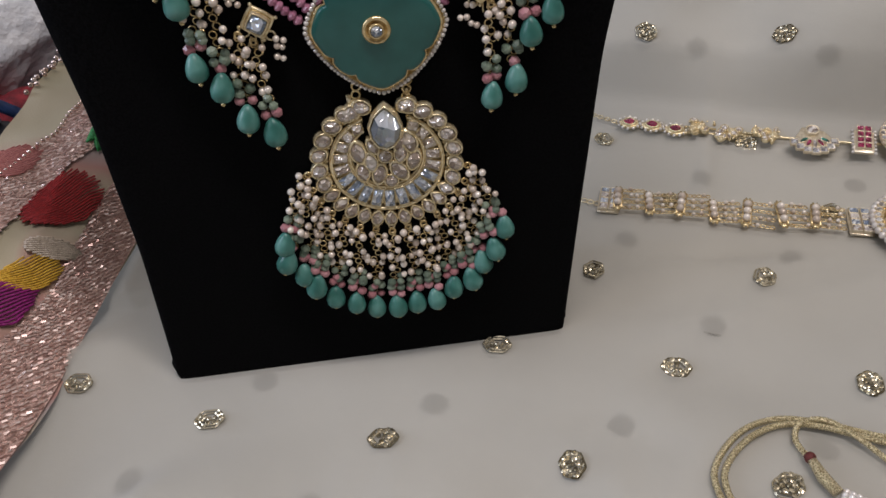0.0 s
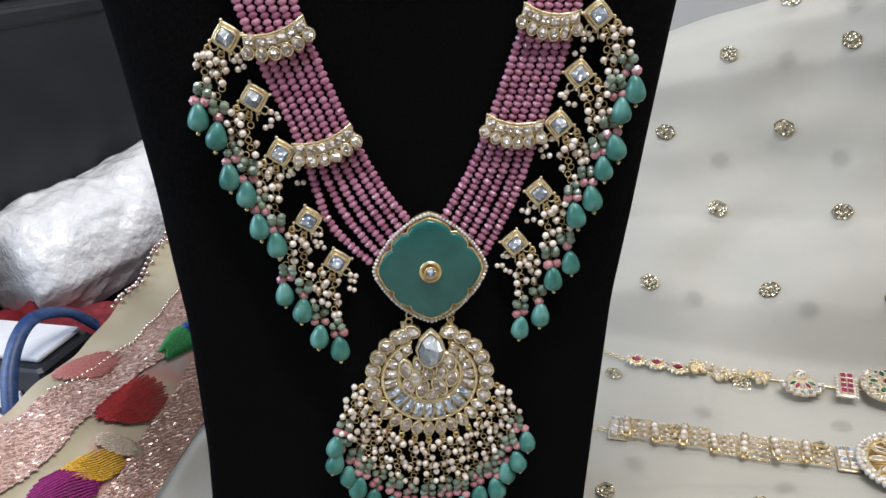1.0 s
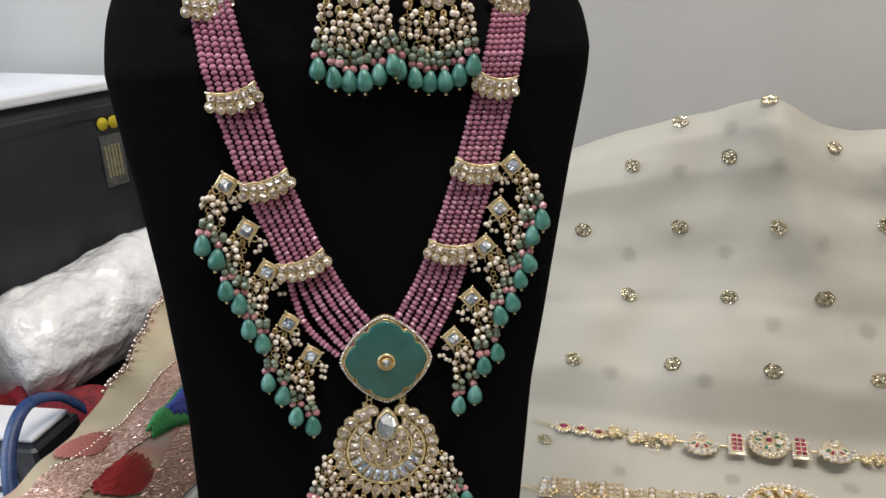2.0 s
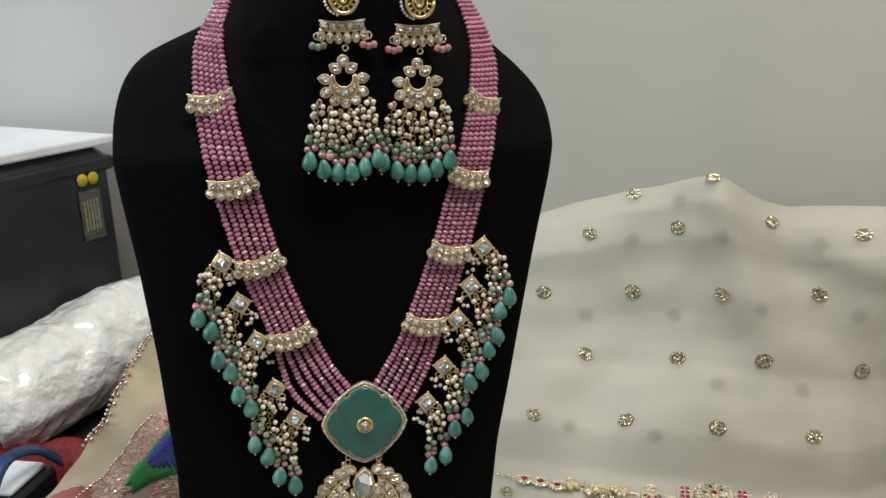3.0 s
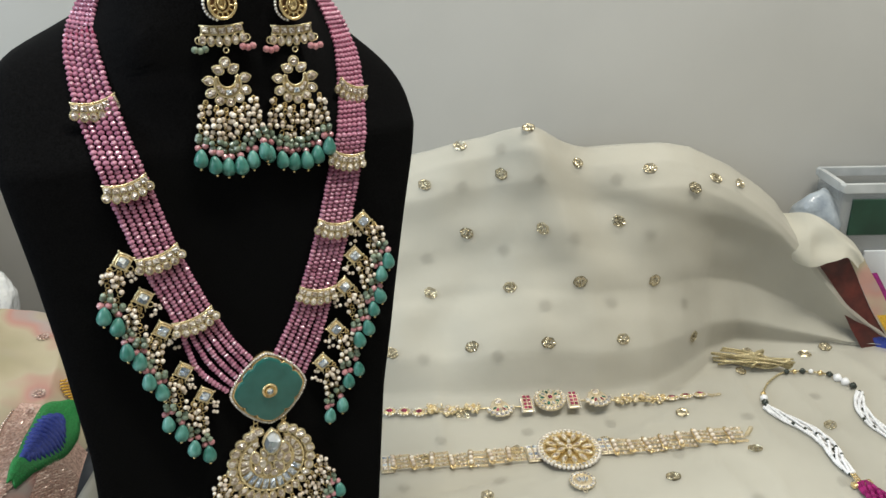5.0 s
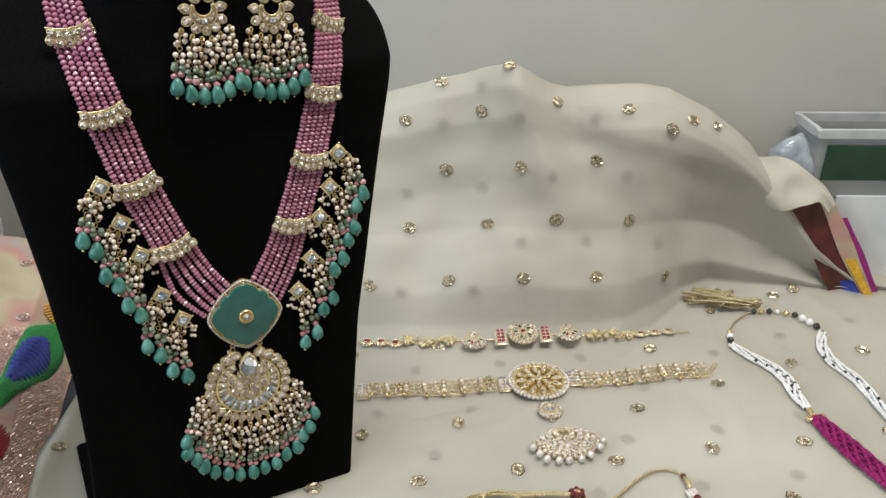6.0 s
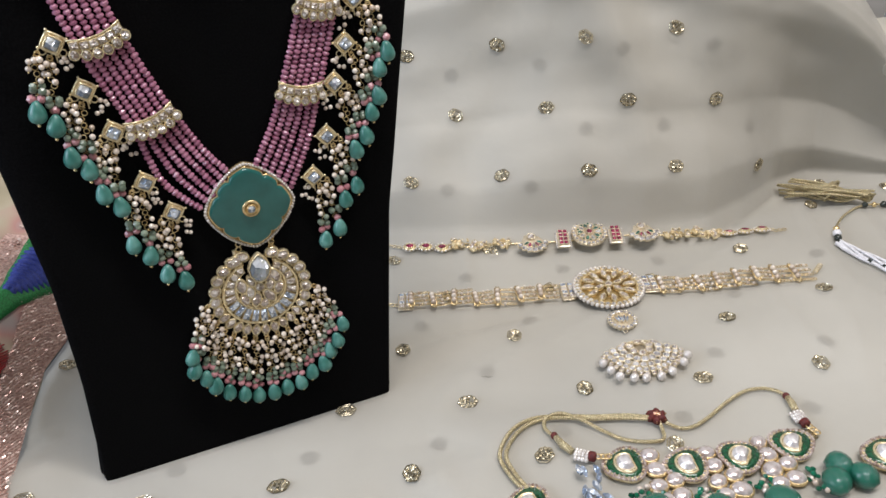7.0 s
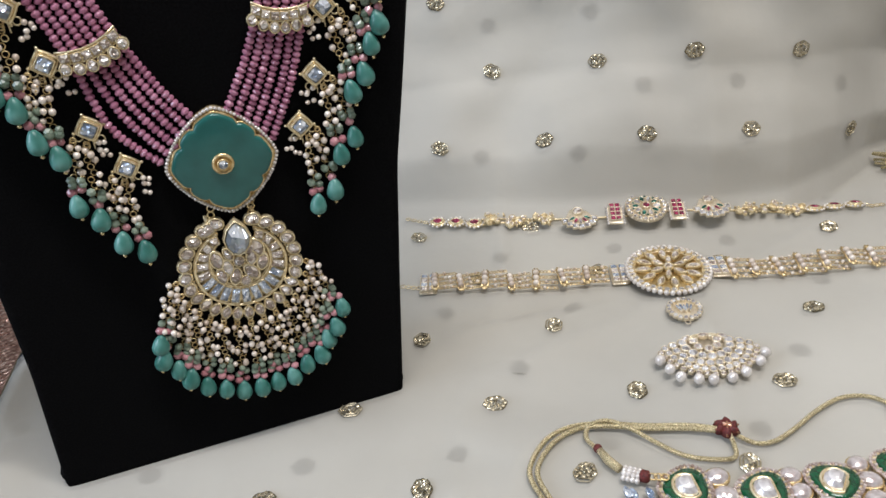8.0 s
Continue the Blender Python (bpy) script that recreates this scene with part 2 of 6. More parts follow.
def slab(name, x0, x1, y0, y1, z0, z1, material, m=ROOM):
    p = Pile().add(box(x1 - x0, y1 - y0, z1 - z0, 0.02), pose((x0 + x1) / 2, (y0 + y1) / 2, z0))
    ob = part(name, p, material, smooth=False)
    ob.matrix_world = m
    return tagged(ob, kind="structure")


slab("wall_back", -1.7, 2.0, WALL_Q, WALL_Q + 0.12, -0.75, 1.96, WALL)
slab("wall_front", -1.7, 2.0, -2.12, -2.0, -0.75, 1.96, WALL)
slab("wall_right", 2.0, 2.12, -2.12, WALL_Q + 0.12, -0.75, 1.96, WALL)
# the wall with the window is four pieces round its opening
slab("wall_left", -1.82, -1.7, -2.12, -0.75, -0.75, 1.96, WALL)
slab("wall_left_far", -1.82, -1.7, 0.35, WALL_Q + 0.12, -0.75, 1.96, WALL)
slab("wall_left_below", -1.82, -1.7, -0.75, 0.35, -0.75, 0.35, WALL)
slab("wall_left_above", -1.82, -1.7, -0.75, 0.35, 1.5, 1.96, WALL)
slab("ceiling", -1.82, 2.12, -2.12, WALL_Q + 0.12, 1.96, 2.06, CEILING)
slab("floor", -1.82, 2.12, -2.12, WALL_Q + 0.12, -0.85, -0.75, FLOORING)
table = thing("table", ROOM, "dark grey table top under the draped cloth", "table")
part("tabletop", Pile().add(box(2.4, 1.5, 0.04, 0.1), pose(0.2, 0.045, -0.054)), TABLE, table, smooth=False)
for lx in (-0.9, 1.3):
    for ly in (-0.6, 0.7):
        part("leg", Pile().add(box(0.06, 0.06, 0.696, 0.1), pose(lx, ly, -0.75)), TABLE, table, smooth=False)
tube_light = thing("ceiling_light", pose(0.42, 0.04, 1.885, 0, 0, 0), "white tube light on the ceiling", "lamp")
part("housing", Pile().add(box(1.25, 0.2, 0.075, 0.2)), CEILING, tube_light, smooth=False)

# ---- the cream cloth: flat in front, heaped against the wall behind ----
HEAP = [(-0.6, 0.03), (-0.3, 0.12), (-0.15, 0.19), (-0.01, 0.236), (0.04, 0.249), (0.085, 0.257), (0.12, 0.257), (0.15, 0.249), (0.183, 0.242), (0.263, 0.244), (0.29, 0.241),
        (0.338, 0.217), (0.37, 0.194), (0.39, 0.176), (0.422, 0.139), (0.447, 0.107), (0.483, 0.062), (0.535, 0.020), (0.60, 0.006), (0.9, 0.004)]
# how much further back the heap begins, along the wall
FOOT = [(0.18, 0.0), (0.24, 0.018), (0.28, 0.050), (0.32, 0.095), (0.36, 0.115), (0.9, 0.13)]
RISE = [(0.0, -0.5, 0.0), (0.6, 0.50, 0.0), (0.64, 0.573, 0.0), (0.66, 0.592, 0.07), (0.68, 0.605, 0.22), (0.73, 0.645, 0.43), (0.78, 0.664, 0.63),
        (0.83, 0.684, 0.84), (0.86, 0.702, 0.94), (0.89, 0.722, 1.0), (0.93, 0.752, 0.97), (0.96, 0.778, 0.78), (1.0, 0.788, 0.3)]


def cloth_at(p, s, lift=0.0):
    """A place on the cloth: p along the wall, s from its front hem over the heap to the wall."""
    q, k = table_of(RISE, s)
    h = table_of(HEAP, p)[0]
    z = k * h
    steep = 0.0 if k == 0 else 1.0
    q += table_of(FOOT, p)[0] * max(0.0, 1 - k / 0.9) * min(1.0, max(0.0, (q - 0.45) / 0.12))
    fold = 0.008 * wob(p, q + z, 7.0, 3.1) + 0.004 * wob(p, q + z, 21.0, 5.2)
    crease = 0.0028 * wob(p * 0.8 + q * 0.5, q - p * 0.6, 12.0, 1.3)
    ridge = 0.0024 * math.exp(-((q - 0.42 - 0.75 * (p - 0.05)) / 0.011) ** 2) * (1 if 0.0 < p < 0.30 else 0) + 0.0035 * (1 - abs(wob(p * 1.3 + q * 0.4, q * 0.35 - p * 0.9, 9.0, 7.7))) ** 6
    # pleats pulled out from under the bust, and two long folds on the heap
    dx, dy = 0.94 * p + 0.342 * q - 0.01, -0.342 * p + 0.94 * q - 0.40
    far = math.hypot(dx, dy)
    if dy < 0.02 and far > 0.02:
        crease += 0.0045 * (1 - abs(math.sin(4.5 * math.atan2(dx, -dy) + 0.8 * wob(p, q, 7, 2)))) ** 2 * math.exp(-((far - 0.15) / 0.06) ** 2)
        crease += 0.0050 * math.sin(8 * math.atan2(dx, -dy) + 1.5 * wob(p, q, 9, 4)) * math.exp(-((far - 0.17) / 0.065) ** 2)
    if k > 0.02:
        fold += 0.016 * math.exp(-((p - 0.115 - 0.10 * (1 - k)) / 0.030) ** 2) * k - 0.012 * math.exp(-((p - 0.165 - 0.16 * (1 - k)) / 0.035) ** 2) * k
        fold -= 0.014 * math.exp(-((p - 0.06 + 0.05 * (1 - k)) / 0.05) ** 2) * math.sin(math.pi * min(1, k)) + 0.004 * math.sin(3.2 * (1 - k) + 14 * p) * math.sin(math.pi * min(1, k))
        # a crisp fold that runs down from the peak
        d = z - 0.225 + 0.33 * (p - 0.165)
        fold += 0.0065 * math.exp(-(d / (0.045 if d > 0 else 0.014)) ** 2) * min(1, max(0, (p - 0.07) / 0.06)) * min(1, max(0, (0.42 - p) / 0.06))
        d = z - 0.20 + 1.1 * (0.09 - p)
        fold += 0.003 * math.exp(-(d / (0.045 if d > 0 else 0.030)) ** 2) * (1 if p < 0.09 else math.exp(-((p - 0.09) / 0.02) ** 2))
    # the cloth lies flat under the bust
    wx, wy = dx + 0.01, dy + 0.40
    clear = max(abs(wx - 0.005) - 0.112, abs(wy - 0.42) - 0.100, 0.0)
    crease, ridge = crease * min(1, clear / 0.03), ridge * min(1, clear / 0.03)
    z += 0.6 * steep * fold * min(1, k * 4) + (1 - min(1, k * 3)) * (crease + ridge)
    q -= 0.9 * steep * fold * min(1, k * 2)
    q -= lift * min(1, k * 4)
    return (0.94 * p + 0.342 * q, -0.342 * p + 0.94 * q, z + lift)


def cloth_sheet(name, lift, material, p0, p1, s0=0.0):
    def fn(a, b):
        return cloth_at(p0 + (p1 - p0) * a, s0 + (1 - s0) * (b ** 0.8), lift)
    return Pile().add(grid(250, 300, fn))


drape = thing("draped_cloth", pose(0, 0, 0), "sheer cream organza with gold sequin motifs, heaped at the wall", "cloth")
part("lining", cloth_sheet("lining", -0.004, LINING, -0.31, 0.95), LINING, drape)
top = part("organza", cloth_sheet("organza", 0.0, ORGANZA, -0.31, 0.95), ORGANZA, drape)

# motif: a rosette of small sequins and rings
def motif_mesh(name, material, seed):
    rnd = random.Random(seed)
    p = Pile()
    for ring, (r, n, size) in enumerate(((0.0047, 10, 0.0014), (0.0023, 6, 0.0012))):
        for k in range(n):
            if rnd.random() < 0.12:
                continue
            a = 2 * math.pi * k / n + 0.3 * ring
            x, y = 1.25 * r * math.cos(a), 0.95 * r * math.sin(a)
            p.add(lathe([(1, 0), (1.05, 0.3), (0.55, 0.45), (0.35, 0.2)], 7), scaled(x, y, 0.0002, size * rnd.uniform(0.8, 1.1), None, size, 0, rnd.uniform(-22, 22), rnd.uniform(-22, 22)))
    p.add(lathe([(1, 0), (1, 0.5), (0.5, 0.9)], 7), scaled(0, 0, 0.0002, 0.0012))
    for r in (0.0056, 0.0038):
        p.add(tube([(1.22 * r * (1 + 0.06 * math.cos(6 * a)) * math.cos(a), 0.96 * r * (1 + 0.06 * math.cos(6 * a)) * math.sin(a), 0.0003) for a in (2 * math.pi * k / 24 for k in range(25))], 0.00055, 4))
    return p.mesh(name, material, False)


MOTIFS = [motif_mesh("sequin_motif", SEQUIN, k) for k in range(4)]
def faded_material():
    """Thread work on the lower layer: it fades out from its middle."""
    m, nt, p = nodes_of("underlayer_thread")
    p.inputs["Base Color"].default_value = (0.13, 0.11, 0.075, 1)
    p.inputs["Roughness"].default_value = 0.7
    tc = nt.nodes.new("ShaderNodeTexCoord")
    ln = nt.nodes.new("ShaderNodeVectorMath")
    ln.operation = "LENGTH"
    link(nt, tc.outputs["Object"], ln.inputs[0])
    r = nt.nodes.new("ShaderNodeMapRange")
    r.interpolation_type = "SMOOTHSTEP"
    r.inputs["From Min"].default_value, r.inputs["From Max"].default_value = 0.0025, 0.0085
    r.inputs["To Min"].default_value, r.inputs["To Max"].default_value = 0.6, 0.0
    link(nt, ln.outputs["Value"], r.inputs["Value"])
    link(nt, r.outputs["Result"], p.inputs["Alpha"])
    return m


FLOWER_GHOST = faded_material()
GHOST = Pile().add(lathe([(0.0088, 0.0), (0.0086, 0.0002)], 16), Matrix.Diagonal((1.0, 0.72, 1, 1))).mesh("underlayer_motif", FLOWER_GHOST, False)


def s_of(q):
    return float(np.interp(q, [r[1] for r in RISE], [r[0] for r in RISE]))


def on_cloth(mesh, name, x, y=None, s=None, lift=0.0008):
    """Sews a motif to the cloth, at a ground place or at (p, s) on the heap."""
    if s is None:
        p, q = 0.94 * x - 0.342 * y, 0.342 * x + 0.94 * y
        s = s_of(q)
    else:
        p = x
    a, b, c = Vector(cloth_at(p, s)), Vector(cloth_at(p + 0.004, s)), Vector(cloth_at(p, s + 0.004))
    n = (b - a).cross(c - a).normalized()
    m = Matrix.Translation(a + n * lift) @ n.to_track_quat("Z", "Y").to_matrix().to_4x4() @ pose(0, 0, 0, 0, 0, random.uniform(-40, 40))
    return part(name, mesh, None, drape, at=m)


def over(x, y):
    """The cloth's own coordinates above a place on the table."""
    p, q = 0.94 * x - 0.342 * y, 0.342 * x + 0.94 * y
    lo, hi = 0.0, 0.9
    for _ in range(26):
        s = (lo + hi) / 2
        a = cloth_at(p, s)
        lo, hi = (s, hi) if 0.342 * a[0] + 0.94 * a[1] < q else (lo, s)
    return p, s


A, B, BASE = Vector((0.0855, -0.0180)), Vector((0.0555, 0.0530)), Vector((0.1505, 0.3500))
for i in range(-6, 9):
    for j in range(-4, 5):
        for off, mesh, name in ((Vector((0, 0)), None, "sequin_motif"), (Vector((-0.032, -0.030)), GHOST, "underlayer_motif")):
            c = BASE + A * i + B * j + off + Vector((random.uniform(-1, 1), random.uniform(-1, 1))) * 0.0015
            q, p = 0.342 * c.x + 0.94 * c.y, 0.94 * c.x - 0.342 * c.y
            if q > 0.575 or p < -0.28 or p > 0.80 or c.y < 0.02:
                continue
            if c.x < -0.125 or (-0.11 < c.x < 0.1 and 0.37 < c.y < 0.44):
                continue
            if mesh is None:
                on_cloth(MOTIFS[(i * 3 + j) % 4], name, c.x, c.y)
            else:
                on_cloth(mesh, name, c.x, c.y, lift=-0.003)
SEWN = [(0.344, 0.617), (0.283, 0.656), (0.240, 0.650), (0.3155, 0.620), (0.395, 0.601), (0.462, 0.5665), (0.531, 0.546), (0.196, 0.6485), (0.2765, 0.622), (0.346, 0.5805), (0.428, 0.566), (0.502, 0.541),
        (0.583, 0.520), (0.231, 0.6135), (0.309, 0.580), (0.3745, 0.5473), (0.4595, 0.5375), (0.5615, 0.5436), (0.1765, 0.5855), (0.2575, 0.561), (0.329, 0.527), (0.4055, 0.5075), (0.5005, 0.515), (0.673, 0.4945)]
FADED = [(0.277, 0.633), (0.317, 0.630), (0.346, 0.591), (0.429, 0.577), (0.234, 0.630), (0.3095, 0.6005), (0.376, 0.5615), (0.457, 0.5475), (0.3365, 0.551), (0.4065, 0.532), (0.499, 0.529), (0.208, 0.5735), (0.278, 0.541)]
for x, y in ((-0.134, 0.496), (-0.148, 0.357)):
    on_cloth(MOTIFS[1], "sequin_motif", x, y)
for i, (x, y) in enumerate(SEWN):
    p, s = over(x, y)
    on_cloth(MOTIFS[i % 4], "sequin_motif", p, s=s)
for x, y in FADED:
    p, s = over(x, y)
    on_cloth(GHOST, "underlayer_motif", p, s=s, lift=-0.003)

# ---- the display bust ----
BUST = pose(0.0009, 0.3685, 0.0, -2.0, 0, 5.5)
# height, left and right edge, depth, squareness of the section
BODY = [(0.0, -0.0990, 0.1000, 0.061, 36.0), (0.003, -0.0995, 0.1005, 0.062, 36.0), (0.08, -0.0920, 0.1085, 0.062, 30.0), (0.15, -0.0895, 0.1165, 0.062, 20.0), (0.22, -0.0935, 0.1310, 0.064, 10.0),
        (0.28, -0.0985, 0.1425, 0.068, 9.0), (0.33, -0.1045, 0.1535, 0.072, 8.0), (0.350, -0.1065, 0.1560, 0.074, 7.0), (0.370, -0.1065, 0.1550, 0.076, 6.0), (0.387, -0.1030, 0.1450, 0.078, 5.0),
        (0.397, -0.0980, 0.1350, 0.080, 4.2), (0.405, -0.0900, 0.1270, 0.082, 3.6), (0.412, -0.0770, 0.1220, 0.084, 3.2), (0.418, -0.0570, 0.1165, 0.086, 2.8), (0.428, -0.0410, 0.1110, 0.088, 2.6),
        (0.438, -0.0335, 0.1080, 0.088, 2.5), (0.447, -0.0290, 0.1070, 0.088, 2.4), (0.450, -0.0265, 0.1050, 0.086, 2.4)]


def recess(u, v):
    """How far the shoulders fall back behind the flat chest."""
    return max(0.0, v - 0.345) * 0.62 * min(1.0, max(0.0, (abs(u - 0.026) - 0.048) / 0.03))


def bust_skin(u, v):
    """How far back the front of the bust lies at a place."""
    lo, hi, d, n = table_of(BODY, v)
    t = min(0.995, abs((u - (lo + hi) / 2) / ((hi - lo) / 2)))
    return d / 2 * (1 - (1 - t ** n) ** (1 / n)) + recess(u, v)


def build_bust():
    bust = thing("display_bust", BUST, "black velvet jewellery display bust standing on the cloth", "display bust")
    seg, v, f = 96, [], []
    heights = [0.0, 0.0015, 0.003] + [0.003 + 0.447 * k / 110 for k in range(1, 111)]
    def eased(h):
        """The body's section at a height, averaged a little so that no corner shows."""
        if h < 0.02 or h > 0.446:
            return table_of(BODY, h)
        rows = [table_of(BODY, h + 0.004 * k) for k in (-2, -1, 0, 1, 2)]
        return tuple(sum(c) / 5 for c in zip(*rows))

    for h in heights:
        lo, hi, d, n = eased(h)
        for k in range(seg):
            a = 2 * math.pi * k / seg
            c, s = math.cos(a), math.sin(a)
            x = (lo + hi) / 2 + (hi - lo) / 2 * math.copysign(abs(c) ** (2 / n), c)
            v.append((x, d / 2 + d / 2 * math.copysign(abs(s) ** (2 / n), s) + recess(x, h), h))
    for i in range(len(heights) - 1):
        for k in range(seg):
            f.append((i * seg + k, i * seg + (k + 1) % seg, (i + 1) * seg + (k + 1) % seg, (i + 1) * seg + k))
    f.append(tuple(range(seg))[::-1])
    last = (len(heights) - 1) * seg
    # the neck's top is dished inside a narrow rim
    lo, hi, d, n = BODY[-1][1:]
    mid = Vector(((lo + hi) / 2, d / 2, 0.45))
    for sc, dz in ((0.93, -0.001), (0.86, -0.006), (0.5, -0.010)):
        base = len(v)
        for k in range(seg):
            p = Vector(v[last + k])
            q = mid + (p - mid) * sc
            v.append((q.x, q.y, 0.45 + dz))
        prev = last if sc == 0.93 else base - seg
        for k in range(seg):
            f.append((prev + k, prev + (k + 1) % seg, base + (k + 1) % seg, base + k))
    f.append(tuple(range(len(v) - seg, len(v))))
    cap_v, cap_f = [tuple(p) for p in v[last:]], [tuple(i - last for i in q) for q in f if min(q) >= last]
    part("body", Pile().add((v[:last + seg], [q for q in f if min(q) < last])), VELVET, bust)
    foot = [(0.104, 0.128), (0.101, 0.131), (-0.105, 0.131), (-0.108, 0.128), (-0.1005, 0.004), (-0.0985, 0.001), (0.0985, 0.001), (0.1015, 0.004)]
    part("base_plate", Pile().add(rings(foot, [(0.985, 0.0035), (1.0, 0.0050), (1.0, 0.0085), (0.985, 0.0100)])), VELVET, bust, "flat velvet foot behind the bust", smooth=False)
    part("neck_cap", Pile().add((cap_v, cap_f)), VELVET, bust, "dished velvet top of the neck")


build_bust()

# ---- jewellery pieces, built flat: x across, y up, z out of the surface ----
def polar(n, fn):
    out = []
    for k in range(n):
        a = 2 * math.pi * k / n
        r = fn(a)
        out.append((r * math.cos(a), r * math.sin(a)))
    return out


ROUND = polar(12, lambda a: 1.0)
PEAR = [(math.sin(a) * (0.92 if math.cos(a) < 0.2 else 0.92 * (1 - 0.62 * math.cos(a) ** 2.0)), math.cos(a)) for a in (-2 * math.pi * k / 12 for k in range(12))]
LEAF = [(0.62 * math.sin(a) * abs(math.sin(a)) ** 0.4, math.cos(a)) for a in (-2 * math.pi * k / 12 for k in range(12))]
RECT = [(0.9, 1), (-0.9, 1), (-1, 0.9), (-1, -0.9), (-0.9, -1), (0.9, -1), (1, -0.9), (1, 0.9)]
KITE = polar(16, lambda a: 1.0 / (abs(math.cos(a)) ** 1.12 + abs(math.sin(a)) ** 1.12) ** (1 / 1.12))


def pick(a):
    """A rounded three-cornered outline."""
    return 0.98 + 0.085 * math.cos(3 * (a - 0.5)) + 0.03 * math.cos(a - 0.5)


DOME = polar(36, pick)
OUTLINES = {"round": ROUND, "gem_pear": PEAR, "pear": PEAR, "leaf": LEAF, "rect": RECT, "kite": KITE, "dome": DOME}
STONE_MESH = {}
INSET = {"round": 0.72, "pear": 0.71, "leaf": 0.71, "rect": 0.80, "kite": 0.76, "dome": 0.6, "gem_pear": 0.84}


def stone_mesh(shape, material):
    material = {"kundan_stone": CUT_KUNDAN, "clear_crystal": CUT_CRYSTAL, "ruby_stone": CUT_RUBY, "carved_green_stone": CUT_JADE, "teal_glass": CUT_JADE}.get(material.name, material)
    key = (shape, material.name)
    if key not in STONE_MESH:
        k = INSET[shape]
        STONE_MESH[key] = Pile().add(rings(OUTLINES[shape], [(k + 0.03, 0.45), (k - 0.03, 0.90), (0.6 * k, 1.12), (0.25 * k, 1.16)])).mesh("stone", material, False)
    return STONE_MESH[key]


def bezel(pile, shape, x, y, sx, sy, rot=0.0, z=0.0, h=0.0024):
    k = INSET[shape]
    pile.add(rings(OUTLINES[shape], [(1, 0), (1.02, 0.40), (0.96, 0.82), (0.5 + 0.5 * k, 0.95), (k + 0.02, 0.82), (k, 0.5)]), scaled(x, y, z, sx, sy, h, rot))


def stone(parent, shape, x, y, sx, sy, rot=0.0, z=0.0, h=0.0024, material=None):
    ob = new("stone", stone_mesh(shape, material or KUNDAN))
    ob.parent, ob.matrix_local = parent, scaled(x, y, z, sx, sy, h, rot)
    return ob


def set_stone(pile, waiting, shape, x, y, sx, sy, rot=0.0, z=0.0, h=0.0024, material=None):
    bezel(pile, shape, x, y, sx, sy, rot, z, h)
    waiting.append((shape, x, y, sx, sy, rot, z, h, material))


SETTING_MESH = {}
VOID = Pile()


def lay_stones(parent, waiting, metal=None):
    """Puts the stones in place, each with a setting of its own when a metal is named."""
    for args in waiting:
        stone(parent, *args)
        if metal:
            key = (args[0], metal.name)
            if key not in SETTING_MESH:
                g = Pile()
                bezel(g, args[0], 0, 0, 1, 1, 0, 0, 1)
                SETTING_MESH[key] = g.mesh("setting", metal)
            ob = new("setting", SETTING_MESH[key])
            shape, x, y, sx, sy, rot, z, h, _ = args
            ob.parent, ob.matrix_local = parent, scaled(x, y, z, sx, sy, h, rot)


BALL = lathe([(0.25, -0.97), (0.75, -0.66), (1.0, 0.0), (0.75, 0.66), (0.25, 0.97)], 9)
RONDELLE = lathe([(0.38, -0.78), (1.0, -0.22), (1.0, 0.22), (0.38, 0.78)], 7)
DROP = lathe([(0.12, 1.34), (0.34, 1.22), (0.60, 0.86), (0.84, 0.36), (0.97, -0.10), (1.0, -0.42), (0.93, -0.78), (0.72, -1.06), (0.38, -1.25), (0.10, -1.31)], 14)
PIN = lathe([(0.05, -1.3), (0.20, -1.44), (0.24, -1.58), (0.12, -1.72)], 6)
UNIT = {}
for key, shape, mat, sm in (("pearl", BALL, surface("pearl_single", (0.56, 0.46, 0.37), (0.90, 0.82, 0.72), 0.24, 0.20, per="object", coat=0.3), True),
                            ("green_bead", RONDELLE, surface("sage_bead_single", (0.105, 0.150, 0.105), (0.25, 0.31, 0.23), 0.3, per="object", coat=0.2), False),
                            ("pink_bead", RONDELLE, surface("pink_bead_single", (0.38, 0.150, 0.165), (0.58, 0.29, 0.31), 0.3, per="object", coat=0.2), False),
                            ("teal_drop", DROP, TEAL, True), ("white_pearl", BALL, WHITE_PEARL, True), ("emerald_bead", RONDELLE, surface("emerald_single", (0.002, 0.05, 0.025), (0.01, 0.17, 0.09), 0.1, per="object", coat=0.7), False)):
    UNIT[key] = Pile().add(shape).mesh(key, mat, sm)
UNIT["paved_stone"] = Pile().add(BALL).mesh("paved_stone", surface("rosy_paving", (0.45, 0.33, 0.27), (0.88, 0.78, 0.72), 0.12, 0.6, per="object"), False)
UNIT["gold_pin"] = Pile().add(PIN).mesh("gold_pin", GOLD)


def bead(parent, key, x, y, z, r, rot=0.0):
    ob = new(key, UNIT[key])
    ob.parent, ob.matrix_local = parent, scaled(x, y, z, r, None, None, rot, -90 if key in ("teal_drop",) else 0)
    return ob


def hoop(pile, x, y, z, r, w=0.00045):
    pts = [(x + r * math.cos(a), y + r * math.sin(a), z) for a in (2 * math.pi * k / 8 for k in range(9))]
    pile.add(tube(pts, w, 4))


